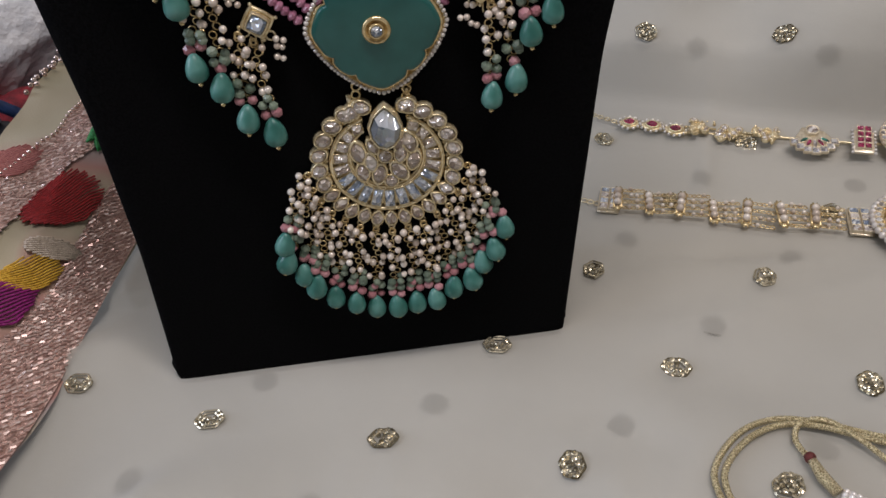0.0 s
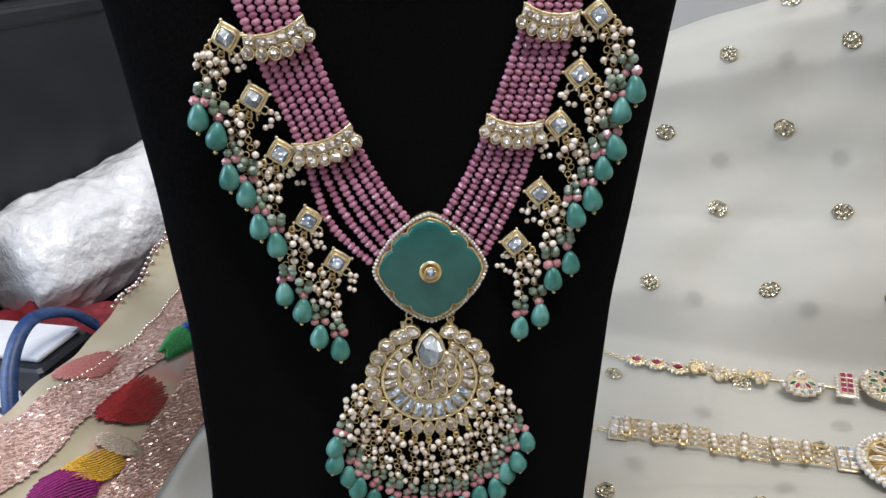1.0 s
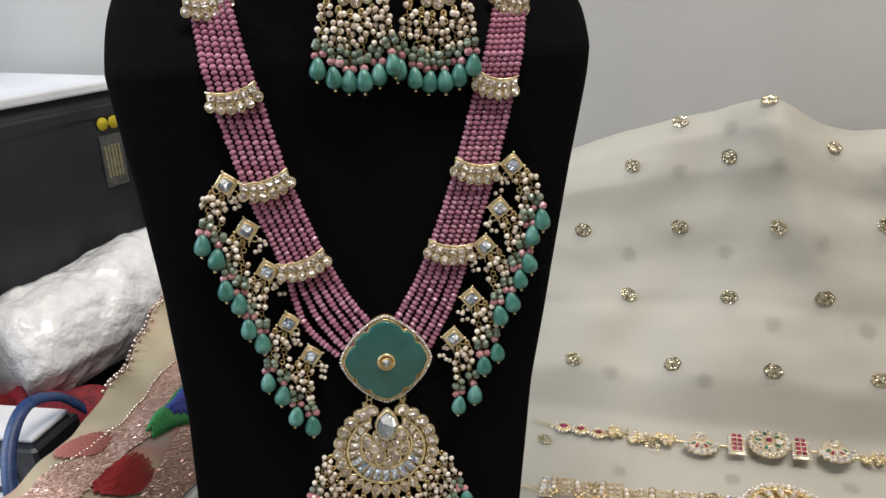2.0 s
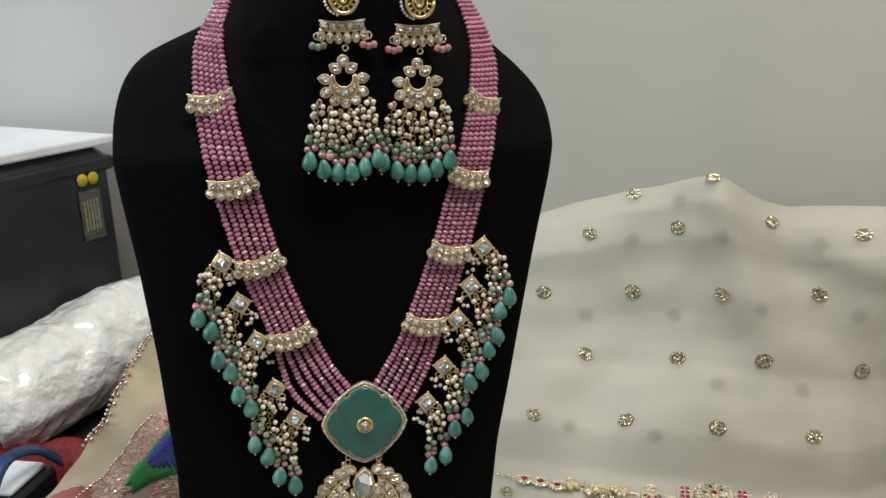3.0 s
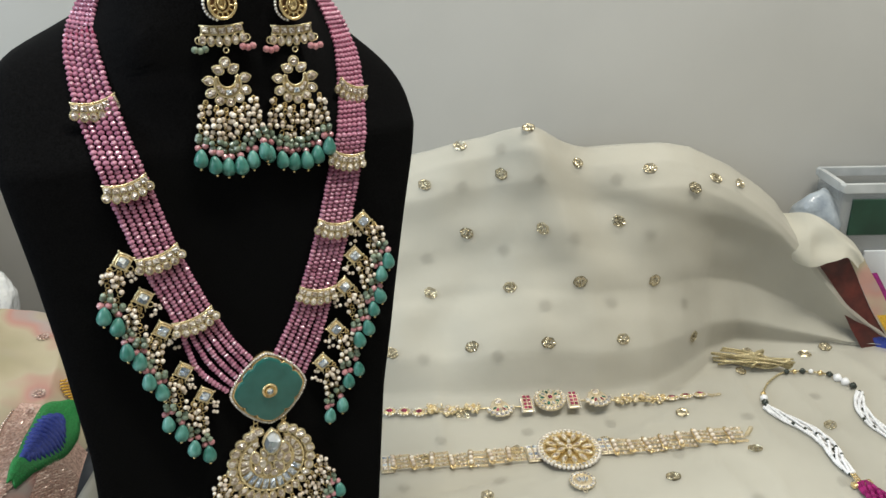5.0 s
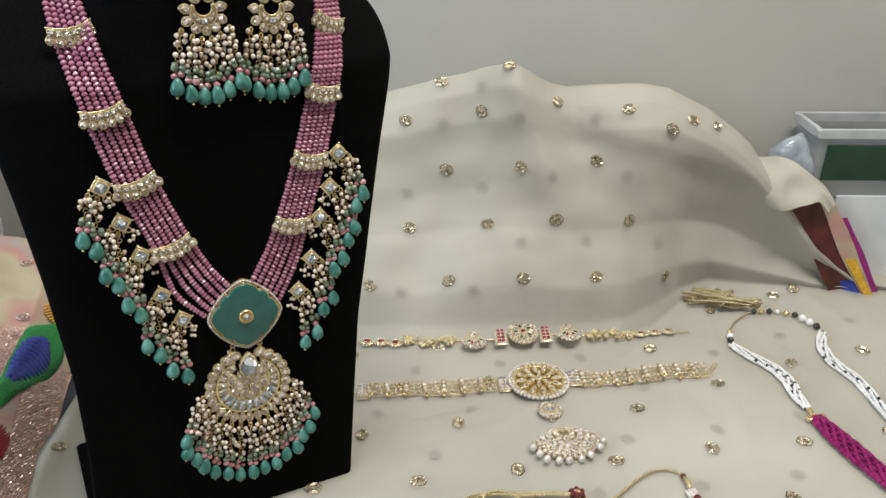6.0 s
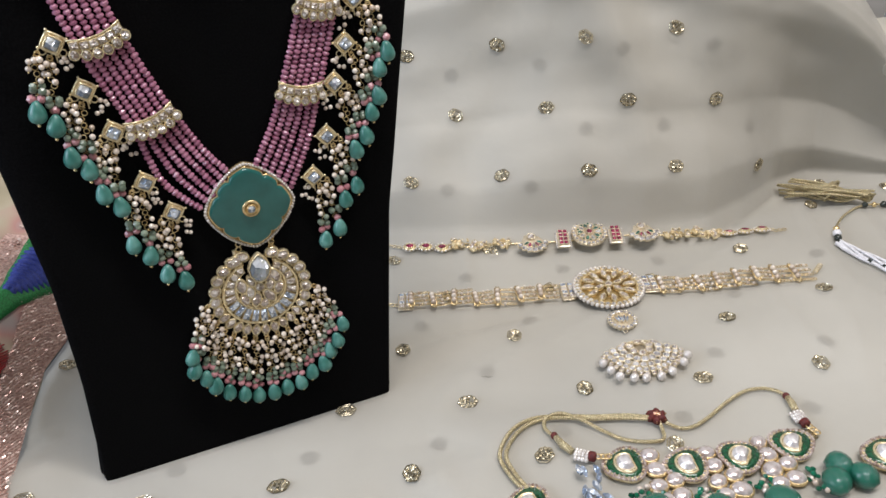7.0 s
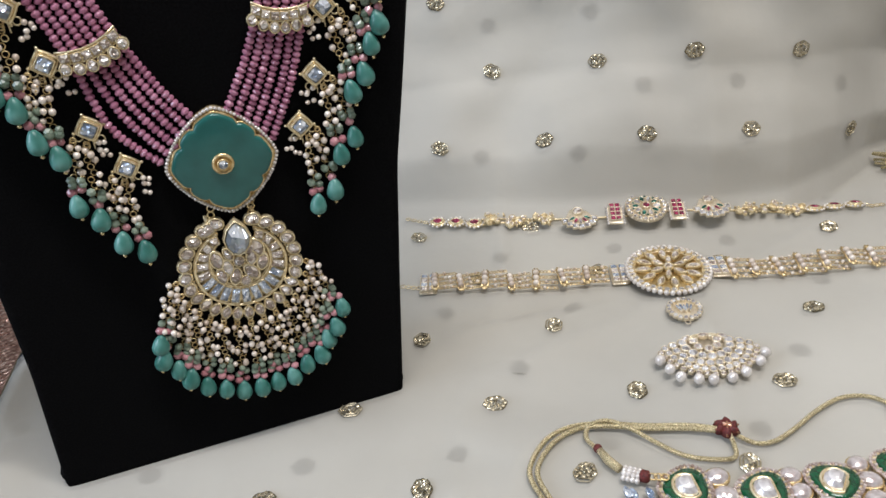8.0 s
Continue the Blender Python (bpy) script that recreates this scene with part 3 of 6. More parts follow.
def dangle(parent, chain, x0, y0, x1, y1, z, drop_r=0.0038, pearls=3, wide=0.0020, rnd=random):
    """A string from (x0, y0) to a glass drop centred at (x1, y1): rings, pearls in pairs, a green and a pink bead."""
    d = Vector((x1 - x0, y1 - y0))
    length, u = d.length, d.normalized()
    side = Vector((-u.y, u.x))
    end = length - drop_r * 1.3
    hoop(chain, x0, y0 - 0.0008, z + 0.0012, 0.0013)
    rings_n = max(3, int(end / 0.0030))
    for k in range(rings_n):
        c = Vector((x0, y0)) + u * end * (k + 0.6) / rings_n + side * 0.35 * wide * math.sin(2.1 * k)
        hoop(chain, c.x, c.y, z + 0.0010 + 0.0004 * (k % 2), 0.00145, 0.00034)
    lo, hi = 0.0016, end - 0.0090
    for k in range(pearls):
        t = lo + (hi - lo) * (k + 0.4) / pearls
        for sgn in ((-1, 1) if rnd.random() < 0.7 else (rnd.choice((-1, 1)),)):
            c = Vector((x0, y0)) + u * (t + rnd.uniform(-0.0013, 0.0013)) + side * sgn * wide * rnd.uniform(0.3, 1.25)
            bead(parent, "pearl", c.x, c.y, z + rnd.uniform(0.0012, 0.0042), rnd.uniform(0.00145, 0.00180))
            chain.add(BALL, scaled(c.x + u.x * 0.0015, c.y + u.y * 0.0015, z + 0.003, 0.0005))
    for t, key, r in ((end - 0.0076, "green_bead", 0.0020), (end - 0.0050, "green_bead", 0.0021), (end - 0.0014, "pink_bead", 0.0022)):
        for sgn in ((-0.9, 0.95) if rnd.random() < 0.85 else (0.1,)):
            c = Vector((x0, y0)) + u * (t + rnd.uniform(-0.0012, 0.0012)) + side * sgn * rnd.uniform(0.0018, 0.0028)
            bead(parent, key, c.x, c.y, z + 0.0022 + rnd.uniform(0, 0.0014), r * rnd.uniform(0.88, 1.1), rnd.uniform(0, 90))
    tilt = 0.5 * math.degrees(math.atan2(u.x, -u.y)) + rnd.uniform(-8, 8)
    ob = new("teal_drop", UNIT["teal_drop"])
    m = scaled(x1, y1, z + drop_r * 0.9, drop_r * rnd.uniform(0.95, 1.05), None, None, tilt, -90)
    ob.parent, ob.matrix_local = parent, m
    pin = new("gold_pin", UNIT["gold_pin"])
    pin.parent, pin.matrix_local = parent, m


# ---- the long rose necklace on the bust ----
FLAT = BUST @ pose(0, 0, 0, 90, 0, 0)
DOWN = Vector((-0.08, -0.997))
necklace = thing("necklace", FLAT, "long rose bead necklace with teal flower centre and gold pendant", "necklace")


def skin(u, v):
    return -bust_skin(u, v)


# rows of beads: the middle line of each bundle, its width, and where it meets the flower plate
SIDES = {
    "left": ([(-0.0350, 0.442, 0.008), (-0.0430, 0.426, 0.013), (-0.0478, 0.412, 0.018), (-0.0482, 0.400, 0.020), (-0.0462, 0.375, 0.023), (-0.0370, 0.328, 0.026), (-0.0265, 0.282, 0.026), (-0.0120, 0.238, 0.027)], ((0.0010, 0.1768), (0.0222, 0.2008))),
    "right": ([(0.1095, 0.436, 0.007), (0.1145, 0.418, 0.011), (0.1160, 0.400, 0.015), (0.1105, 0.370, 0.018), (0.0980, 0.326, 0.022), (0.0850, 0.281, 0.024), (0.0685, 0.236, 0.026)], ((0.0555, 0.1775), (0.0350, 0.2015))),
}
BEAD_STEP, BEAD_R, ROWS_OF_BEADS = 0.00285, 0.00212, 6
single = Pile().add(RONDELLE).mesh("mauve_bead", MAUVE_ONE, False)


def bead_pose(p, d, r):
    q = Vector(d).to_track_quat("Z", "Y")
    return Matrix.LocRotScale(p, q @ Euler((0, 0, random.uniform(0, 3))).to_quaternion(), (r, r, r * 0.98))


CRIMSON = surface("crimson_thread", (0.16, 0.010, 0.045), (0.28, 0.030, 0.090), 0.5, 0.0, 900)
for side, (line, (far, near)) in SIDES.items():
    turn = 1 if side == "left" else -1
    for k in range(ROWS_OF_BEADS):
        f = (k + 0.5) / ROWS_OF_BEADS - 0.5
        pts = [(u + f * w, v + 0.10 * f * w * turn, 0) for u, v, w in line]
        t = (k + 0.5) / ROWS_OF_BEADS if side == "left" else 1 - (k + 0.5) / ROWS_OF_BEADS
        e = Vector(far).lerp(Vector(near), t)
        s = Vector(pts[-1][:2])
        sway = random.uniform(-0.0012, 0.0012)
        bow = s.lerp(e, 0.52) + Vector(((-0.0060 * (1 - t) + 0.0010 + sway) * turn, -0.0035 * (1 - t) - 0.0015 + sway))
        if turn < 0:
            bow = s.lerp(e, 0.52) + Vector((0.0022 * (1 - t) + sway, -0.001 + sway))
        pts += [(bow.x, bow.y, 0), (e.x, e.y, 0)]
        curve = smooth_line(pts, 14)
        upper, lowest, run, nxt = Pile(), [], 0.0, 0.0
        for a, b in zip(curve, curve[1:]):
            seg = (b - a).length
            while nxt <= run + seg:
                p = a.lerp(b, (nxt - run) / seg)
                if p.y > 0.415:
                    back = (p.y - 0.415) * 0.5
                else:
                    back = 0
                p = Vector((p.x + random.uniform(-1, 1) * 0.0002, p.y, max(-0.012 - recess(p.x, p.y), skin(p.x, p.y)) + 0.0022 - back + random.uniform(0, 0.0005)))
                (lowest.append((p, b - a)) if p.y < 0.234 else upper.add(RONDELLE, bead_pose(p, b - a, BEAD_R * random.uniform(0.94, 1.05))))
                nxt += BEAD_STEP
            run += seg
        core = smooth_line([(c.x, c.y, max(-0.012 - recess(c.x, c.y), skin(c.x, c.y)) + 0.0019 - 0.5 * max(0.0, c.y - 0.415)) for c in curve[::5]], 3)
        row = part("bead_strand", upper, MAUVE, necklace, smooth=False)
        part("thread", Pile().add(tube(core, 0.0011, 5)), CRIMSON, row)
        tagged(row, kind="stuff")
        for p, d in lowest:
            ob = new("mauve_bead", single)
            ob.parent, ob.matrix_local = row, bead_pose(p, d, BEAD_R * random.uniform(0.95, 1.06))


def build_bar():
    """A curved gold spacer: a row of square stones over a row of pears."""
    g, w = Pile(), []
    for k in range(6):
        t = (k - 2.5) / 2.9
        set_stone(g, w, "rect", t * 0.0145, 0.0028 + 0.0034 * t * t, 0.0026, 0.0023, 14 * t, 0.0006, 0.0022)
    for k in range(6):
        t = (k - 2.5) / 2.5
        set_stone(g, w, "pear", t * 0.0146, -0.0026 + 0.0036 * t * t, 0.0035, 0.0036, 14 * t, 0.0006, 0.0024)
    edge = [((t * 0.0152), 0.0058 + 0.0034 * t * t, 0.0014) for t in (-1, -0.6, -0.2, 0.2, 0.6, 1)]
    g.add(tube(edge, 0.0006, 5))
    g.add(tube([(x, y - 0.0058, z) for x, y, z in edge], 0.0006, 5))
    g.add(grid(10, 1, lambda a, b: ((2 * a - 1) * 0.0150, 0.0002 + 0.0034 * (2 * a - 1) ** 2 + 0.0058 * b, 0.0005)))
    return g.mesh("spacer_bar", PALE_GOLD), w


BAR, BAR_STONES = build_bar()
for u, v, rot, k in ((-0.0464, 0.3745, 7, 0.84), (-0.0380, 0.328, 9, 0.86), (-0.0268, 0.281, 13, 0.90), (-0.0118, 0.2347, 15, 0.90),
                     (0.1090, 0.3685, -22, 0.66), (0.0978, 0.3265, -12, 0.74), (0.0852, 0.281, -11, 0.80), (0.0688, 0.2360, -10, 0.84)):
    ob = part("spacer_bar", BAR, None, necklace, "gold bar set with white stones", at=scaled(u, v, skin(u, v) + 0.0042, k, 0.92, 1.0, rot))
    lay_stones(ob, BAR_STONES)

# side clusters: a diamond-shaped setting with two strings each
SQ_L = [(-0.0483, 0.2855), (-0.0406, 0.2598), (-0.0326, 0.2352), (-0.0243, 0.2034), (-0.0138, 0.1820)]
SQ_R = [(0.1063, 0.2845), (0.0983, 0.2607), (0.0894, 0.2393), (0.0804, 0.2086), (0.0688, 0.1848)]
DR_L = [(-0.0645, 0.2537), (-0.0581, 0.2452), (-0.0557, 0.2268), (-0.0494, 0.2185), (-0.0462, 0.2028), (-0.0396, 0.1938), (-0.0394, 0.1689), (-0.0321, 0.1600), (-0.0259, 0.1454), (-0.0170, 0.1384)]
DR_R = [(0.1219, 0.2528), (0.1162, 0.2441), (0.1139, 0.2279), (0.1087, 0.2187), (0.1038, 0.2050), (0.0964, 0.1974), (0.0941, 0.1741), (0.0858, 0.1667), (0.0797, 0.1481), (0.0698, 0.1423)]
for squares, drops, out in ((SQ_L, DR_L, -1), (SQ_R, DR_R, 1)):
    for i, (u, v) in enumerate(squares):
        g, w = Pile(), []
        set_stone(g, w, "kite", u, v, 0.0052, 0.0052, 8 * -out, 0.0028, 0.0034, CRYSTAL)
        bezel(g, "kite", u, v, 0.0068, 0.0068, 8 * -out, 0.0022, 0.0018)
        for a in (8, 98, 188, 278):
            a = radians(a * -out)
            g.add(BALL, scaled(u + 0.0070 * math.cos(a), v + 0.0070 * math.sin(a), 0.0032, 0.0008))
        hoop(g, u + out * 0.0056, v - 0.0030, 0.003, 0.0020)
        hoop(g, u - out * 0.0036, v - 0.0056, 0.003, 0.0018)
        for q in range(3):
            g.add(tube([(u + out * 0.005 * q / 3, v - 0.005, 0.003), (u + out * 0.003 * q, v - 0.010, 0.003)], 0.0004, 4))
        holder = part("cluster_setting", g, PALE_GOLD, necklace, "gold diamond setting with a clear stone")
        lay_stones(holder, w)
        chain = Pile()
        (x1, y1), (x2, y2) = drops[2 * i], drops[2 * i + 1]
        rnd = random.Random(40 + i + 10 * (out > 0))
        dangle(holder, chain, u + out * 0.0080, v - 0.003, x1, y1, 0.0022, 0.0045, 4, 0.0030, rnd)
        dangle(holder, chain, u + out * 0.0030, v - 0.006, x2, y2, 0.0026, 0.0045, 4, 0.0030, rnd)
        for k in range(3):  # a short inner string that ends in pearls
            a, b = u - out * (0.0036 + rnd.uniform(-0.002, 0.003)), v - 0.0075 - 0.0029 * k + rnd.uniform(-0.0012, 0.0012)
            bead(holder, "pearl", a, b, 0.0032, 0.0014)
            bead(holder, "pearl", a - out * rnd.uniform(0.0018, 0.0034), b + rnd.uniform(-0.0016, 0.0012), 0.0030, 0.0013)
        tagged(part("chain", chain, GOLD, holder), kind="stuff")

# the flower plate
KC = (0.0288, 0.1750)


def flower(a):
    t = abs(((a + math.pi / 4) % (math.pi / 2)) - math.pi / 4)
    b = 1.0 / (abs(math.cos(a)) ** 1.45 + abs(math.sin(a)) ** 1.45) ** (1 / 1.45)
    return b * (1 - 0.075 * math.exp(-((t - 0.52) / 0.055) ** 2)) * (1 + 0.025 * math.exp(-((t - 0.785) / 0.15) ** 2))


FLOWER = polar(96, flower)
BORDER = polar(88, lambda a: 1.0 / (abs(math.cos(a)) ** 1.45 + abs(math.sin(a)) ** 1.45) ** (1 / 1.45))
PLATE = -2.0
g = Pile().add(rings(BORDER, [(1, 0), (1, 0.5), (0.97, 0.9), (0.93, 0.9), (0.92, 0.5)]), scaled(*KC, 0.001, 0.0268, 0.0278, 0.0030, PLATE))
g.add(rings(FLOWER, [(1.025, 0.3), (1.025, 1.0), (1.0, 1.25), (0.98, 1.2)]), scaled(*KC, 0.001, 0.0244, 0.0253, 0.0030, PLATE))
plate = part("flower_plate", g, GOLD, necklace, "gold plate edged with seed pearls")
part("teal_flower", Pile().add(rings(FLOWER, [(1, 0), (0.99, 0.75), (0.955, 1.0), (0.90, 1.04)]), scaled(*KC, 0.0018, 0.0242, 0.0251, 0.0044, PLATE)), TEAL_PLATE, plate, "carved teal flower stone")
for k in range(88):
    a = BORDER[k]
    for rr, off in ((0.0262, 0), ):
        p = pose(0, 0, 0, 0, 0, PLATE) @ Vector((a[0] * rr, a[1] * rr * 1.037, 0))
        bead(plate, "white_pearl", KC[0] + p.x, KC[1] + p.y, 0.0036 + random.uniform(0, 0.0005), random.uniform(0.00088, 0.00108))
g, w = Pile(), []
g.add(lathe([(0.0052, 0.0), (0.0054, 0.0012), (0.0044, 0.0020), (0.0040, 0.0012)], 20), pose(*KC, 0.0062))
set_stone(g, w, "round", *KC, 0.0030, 0.0030, 0, 0.0068, 0.0022, CRYSTAL)
ob = part("centre_setting", g, GOLD, plate)
for args in w:
    stone(plate, *args)
for dx in (-0.0115, 0.0085):
    g = Pile()
    for q in range(3):
        hoop(g, KC[0] + dx - 0.0006 * q, KC[1] - 0.0235 - 0.0034 * q, 0.0030, 0.0017, 0.0005)
    part("link", g, GOLD, necklace)

# the round pendant
PC, AX = Vector((0.0246, 0.1150)), radians(-4.5)


def pend(r, deg):
    a = radians(deg) + AX
    return PC.x + r * math.cos(a), PC.y + r * math.sin(a)


g, w = Pile(), []
INNER, UP = 0.0148, 0.0040


def crescent_at(a, b, z):
    """Across the open ring: a runs round it from one horn to the other, b from the outer to the inner rim."""
    o = Vector(pend(0.0236, 68 - 316 * a))
    t = radians(52 - 284 * a) + AX
    i = Vector((PC.x + UP * 0.09 + INNER * math.cos(t), PC.y + UP + INNER * math.sin(t)))
    m = o.lerp(i, b)
    return m.x, m.y, z


g.add(grid(48, 2, lambda a, b: crescent_at(a, b, 0.0016)))
for b, z in ((0.0, 0.0026), (0.06, 0.0034), (0.94, 0.0034), (1.0, 0.0026)):
    g.add(tube([crescent_at(k / 56, b, z) for k in range(57)], 0.0007, 5))
for k in range(19):
    a = (k + 0.5) / 19
    c, d = Vector(crescent_at(a, 0.5, 0)), Vector(crescent_at(a, 0.0, 0)) - Vector(crescent_at(a, 1.0, 0))
    e = Vector(crescent_at(min(1, a + 0.5 / 19), 0.5, 0)) - Vector(crescent_at(max(0, a - 0.5 / 19), 0.5, 0))
    set_stone(g, w, "rect", c.x, c.y, 0.46 * e.length, 0.40 * d.length, math.degrees(math.atan2(d.y, d.x)) - 90, 0.0018, 0.0026, CRYSTAL if 4 < k < 14 else KUNDAN)
for deg in (72, 57, 42, 27, 12, -3, -17, 108, 123, 138, 153, 168, 183, 197):
    x, y = pend(0.0284, deg)
    set_stone(g, w, "round", x, y, 0.0036, 0.0044, deg - 4.5 + (40 if deg < 90 else -40), 0.0012, 0.0034)
    x, y = pend(0.0252, deg + 7)
    g.add(BALL, scaled(x, y, 0.0016, 0.0011))
for k in range(11):
    deg = -30 - 120 * k / 10
    x, y = pend(0.0282, deg)
    set_stone(g, w, "pear", x, y, 0.0034, 0.0046, deg + 85.5, 0.0010, 0.0032)
    x, y = pend(0.0336, deg)
    hoop(g, x, y, 0.0020, 0.0013)
for x, y, rot, shape, k in ((-0.0112, 0.0076, 12, "leaf", 1.1), (-0.0066, 0.0022, 10, "leaf", 0.95), (-0.0004, 0.0044, 0, "round", 0.62), (0.0062, 0.0048, -10, "leaf", 0.95), (0.0102, 0.0098, 20, "leaf", 1.1),
                            (0.0112, 0.0010, -15, "leaf", 1.0), (-0.0106, -0.0022, 10, "leaf", 0.95), (-0.0038, -0.0040, -15, "leaf", 1.05), (-0.0048, 0.0096, 25, "leaf", 0.8), (0.0060, 0.0098, -20, "leaf", 0.75), (0.0046, -0.0034, 35, "leaf", 1.1), (0.0006, -0.0080, 0, "round", 0.62)):
    set_stone(g, w, shape, PC.x + x, PC.y + y, 0.0056 * k, 0.0058 * k, rot - 4.5, 0.0020, 0.0032)
set_stone(g, w, "gem_pear", PC.x + 0.0016, PC.y + 0.0188, 0.0078, 0.0106, -4.5, 0.0030, 0.0050, CRYSTAL)
for dx in (-0.0108, 0.0120):
    set_stone(g, w, "round", PC.x + dx, PC.y + 0.0258, 0.0038, 0.0038, 0, 0.0012, 0.0034)
    g.add(tube([(PC.x + dx, PC.y + 0.028, 0.002), (PC.x + dx, PC.y + 0.033, 0.002)], 0.0012, 6))
pendant = part("pendant", g, PALE_GOLD, necklace, "round gold pendant set with white stones")
lay_stones(pendant, w)
P_DROPS = [(-0.0253, 0.0822), (-0.0262, 0.0733), (-0.0206, 0.0636), (-0.0162, 0.0568), (-0.0091, 0.0480), (0.0000, 0.0438), (0.0087, 0.0388), (0.0187, 0.0383), (0.0280, 0.0383), (0.0373, 0.0396),
           (0.0461, 0.0448), (0.0551, 0.0494), (0.0607, 0.0580), (0.0666, 0.0654), (0.0717, 0.0763)]
chain, rnd = Pile(), random.Random(7)
for i, (x1, y1) in enumerate(P_DROPS):
    deg = 178 + (362 - 178) * (i + 0.5) / len(P_DROPS)
    x0, y0 = pend(0.0335, deg)
    dangle(pendant, chain, x0, y0, x1, y1, 0.0020 + 0.0012 * (i % 2), 0.0046, 5, 0.0034, rnd)
    x0, y0 = pend(0.0335, deg + 4)
    for k in range(2):
        t = 0.14 + 0.26 * k
        bead(pendant, "pearl", x0 + (x1 - x0) * t + rnd.uniform(-0.0016, 0.0016), y0 + (y1 - y0) * t + rnd.uniform(-0.001, 0.001), rnd.uniform(0.0035, 0.0055), 0.0014)
    bead(pendant, rnd.choice(("green_bead", "pearl", "green_bead")), x0 + (x1 - x0) * 0.62 + 0.0016, y0 + (y1 - y0) * 0.62, 0.0046, 0.0018)
    bead(pendant, "pink_bead", x0 + (x1 - x0) * 0.74 - 0.0014, y0 + (y1 - y0) * 0.74, 0.0050, 0.0018)
tagged(part("chain", chain, GOLD, pendant), kind="stuff")

# ---- the two earrings pinned to the neck ----


def build_earring(low_x, lean, lower, seed):
    rnd = random.Random(seed)
    cx = low_x + lean
    z0 = skin(cx, 0.420) + 0.001
    ear = thing("earring", FLAT @ Matrix.Translation((0, 0, z0)), "gold chandelier earring with pearls and teal drops", "earring", "earrings on the bust")
    # stud: a pierced disc with a pearl edge
    y = 0.4310 - lower
    g = Pile()
    for r in (0.0082, 0.0043):
        g.add(tube([(cx + 0.0004 + r * 0.93 * math.cos(a), y - (0.0 if r > 0.006 else 0.0004) + r * math.sin(a), 0.0060) for a in (2 * math.pi * k / 24 for k in range(25))], 0.0010 if r > 0.006 else 0.0007, 6))
    for k in range(7):
        a = radians(190 + 160 * k / 6)
        g.add(tube([(cx + 0.0043 * math.cos(a), y + 0.0043 * math.sin(a), 0.0058), (cx + 0.0080 * math.cos(a), y + 0.0080 * math.sin(a), 0.0058)], 0.0007, 4))
    g.add(rings(PEAR, [(1, 0), (1, 1), (0.7, 1.1), (0.6, 0.5)]), scaled(cx, y + 0.0006, 0.0050, 0.0028, 0.0040, 0.0022))
    g.add(tube([(cx, y + 0.006, 0.003), (cx + 0.001, y + 0.0125, 0.004)], 0.0007, 5))
    part("stud_backing", Pile().add(lathe([(0.0078, 0.0), (0.0080, 0.0010), (0.0074, 0.0014)], 20), pose(cx, y, 0.0030)), surface("brown_backing", (0.10, 0.045, 0.015), (0.20, 0.09, 0.03), 0.4, 0.5, 300), ear)
    stud = part("stud", g, GOLD, ear, "pierced gold stud edged with pearls")
    for k in range(15):
        a = radians(80 + 175 * k / 14)
        bead(stud, "white_pearl", cx - 0.0010 + 0.0090 * math.cos(a), y + 0.0090 * math.sin(a), 0.0036, 0.0010)
    # bar
    g, w = Pile(), []
    yb = 0.4130 - lower
    for k in range(5):
        t = (k - 2) / 2
        set_stone(g, w, "rect", cx - 0.001 + t * 0.0098, yb + 0.0028 + 0.0012 * t * t, 0.0024, 0.0021, 6 * t, 0.0010, 0.0022)
    for k in range(6):
        t = (k - 2.5) / 2.5
        set_stone(g, w, "pear", cx - 0.001 + t * 0.0118, yb - 0.0030 + 0.0014 * t * t, 0.0027, 0.0035, 10 * t, 0.0010, 0.0022)
    for dy in (0.0052, 0.0004):
        g.add(tube([(cx - 0.001 + t * 0.0128, yb + dy + 0.0012 * t * t, 0.0016) for t in (-1, -0.5, 0, 0.5, 1)], 0.0006, 5))
    for t in (-1, 1):
        hoop(g, cx - 0.001 + t * 0.0140, yb - 0.0020, 0.0020, 0.0020)
    hoop(g, cx, yb - 0.0085, 0.0020, 0.0016)
    bar = part("bar", g, PALE_GOLD, ear)
    lay_stones(bar, w)
    for t in (-1, 1):
        for q in range(3):
            bead(bar, "pink_bead" if t > 0 or seed > 1 else "green_bead", cx - 0.001 + t * 0.0140 + 0.0030 * (q - 1), yb - 0.0070 - 0.0008 * (q == 1), 0.0026, 0.0021)
    # crescent
    g, w = Pile(), []
    cx, cy = low_x + 0.4 * lean, 0.3850 - lower
    set_stone(VOID, w, "round", cx, cy + 0.0126, 0.0034, 0.0034, 0, 0.0010, 0.0028)
    for x, yy, rot, shape in ((-0.0046, 0.0086, 60, "pear"), (0.0046, 0.0086, -60, "pear"), (-0.0108, 0.0028, 80, "pear"), (0.0108, 0.0028, -80, "pear"),
                              (-0.0100, -0.0044, -62, "pear"), (0.0100, -0.0044, 62, "pear"), (-0.0056, -0.0092, 0, "round"), (0.0004, -0.0108, 0, "round"), (0.0062, -0.0090, 0, "round")):
        set_stone(VOID, w, shape, cx + x, cy + yy, 0.0034 if shape == "pear" else 0.0031, 0.0040 if shape == "pear" else 0.0031, rot, 0.0010, 0.0028)

    def arc(r, up, first, last, a):
        t = radians(first + (last - first) * a)
        return cx + r * math.cos(t), cy + up + r * math.sin(t)

    for r, up, first, last in ((0.0080, 0.0, 140, 400), (0.0054, 0.0033, 166, 374)):
        g.add(tube([(*arc(r, up, first, last, k / 24), 0.0030) for k in range(25)], 0.0006, 5))
    g.add(grid(24, 2, lambda a, b: (*Vector(arc(0.0080, 0.0, 140, 400, a)).lerp(Vector(arc(0.0054, 0.0033, 166, 374, a)), b), 0.0022)))
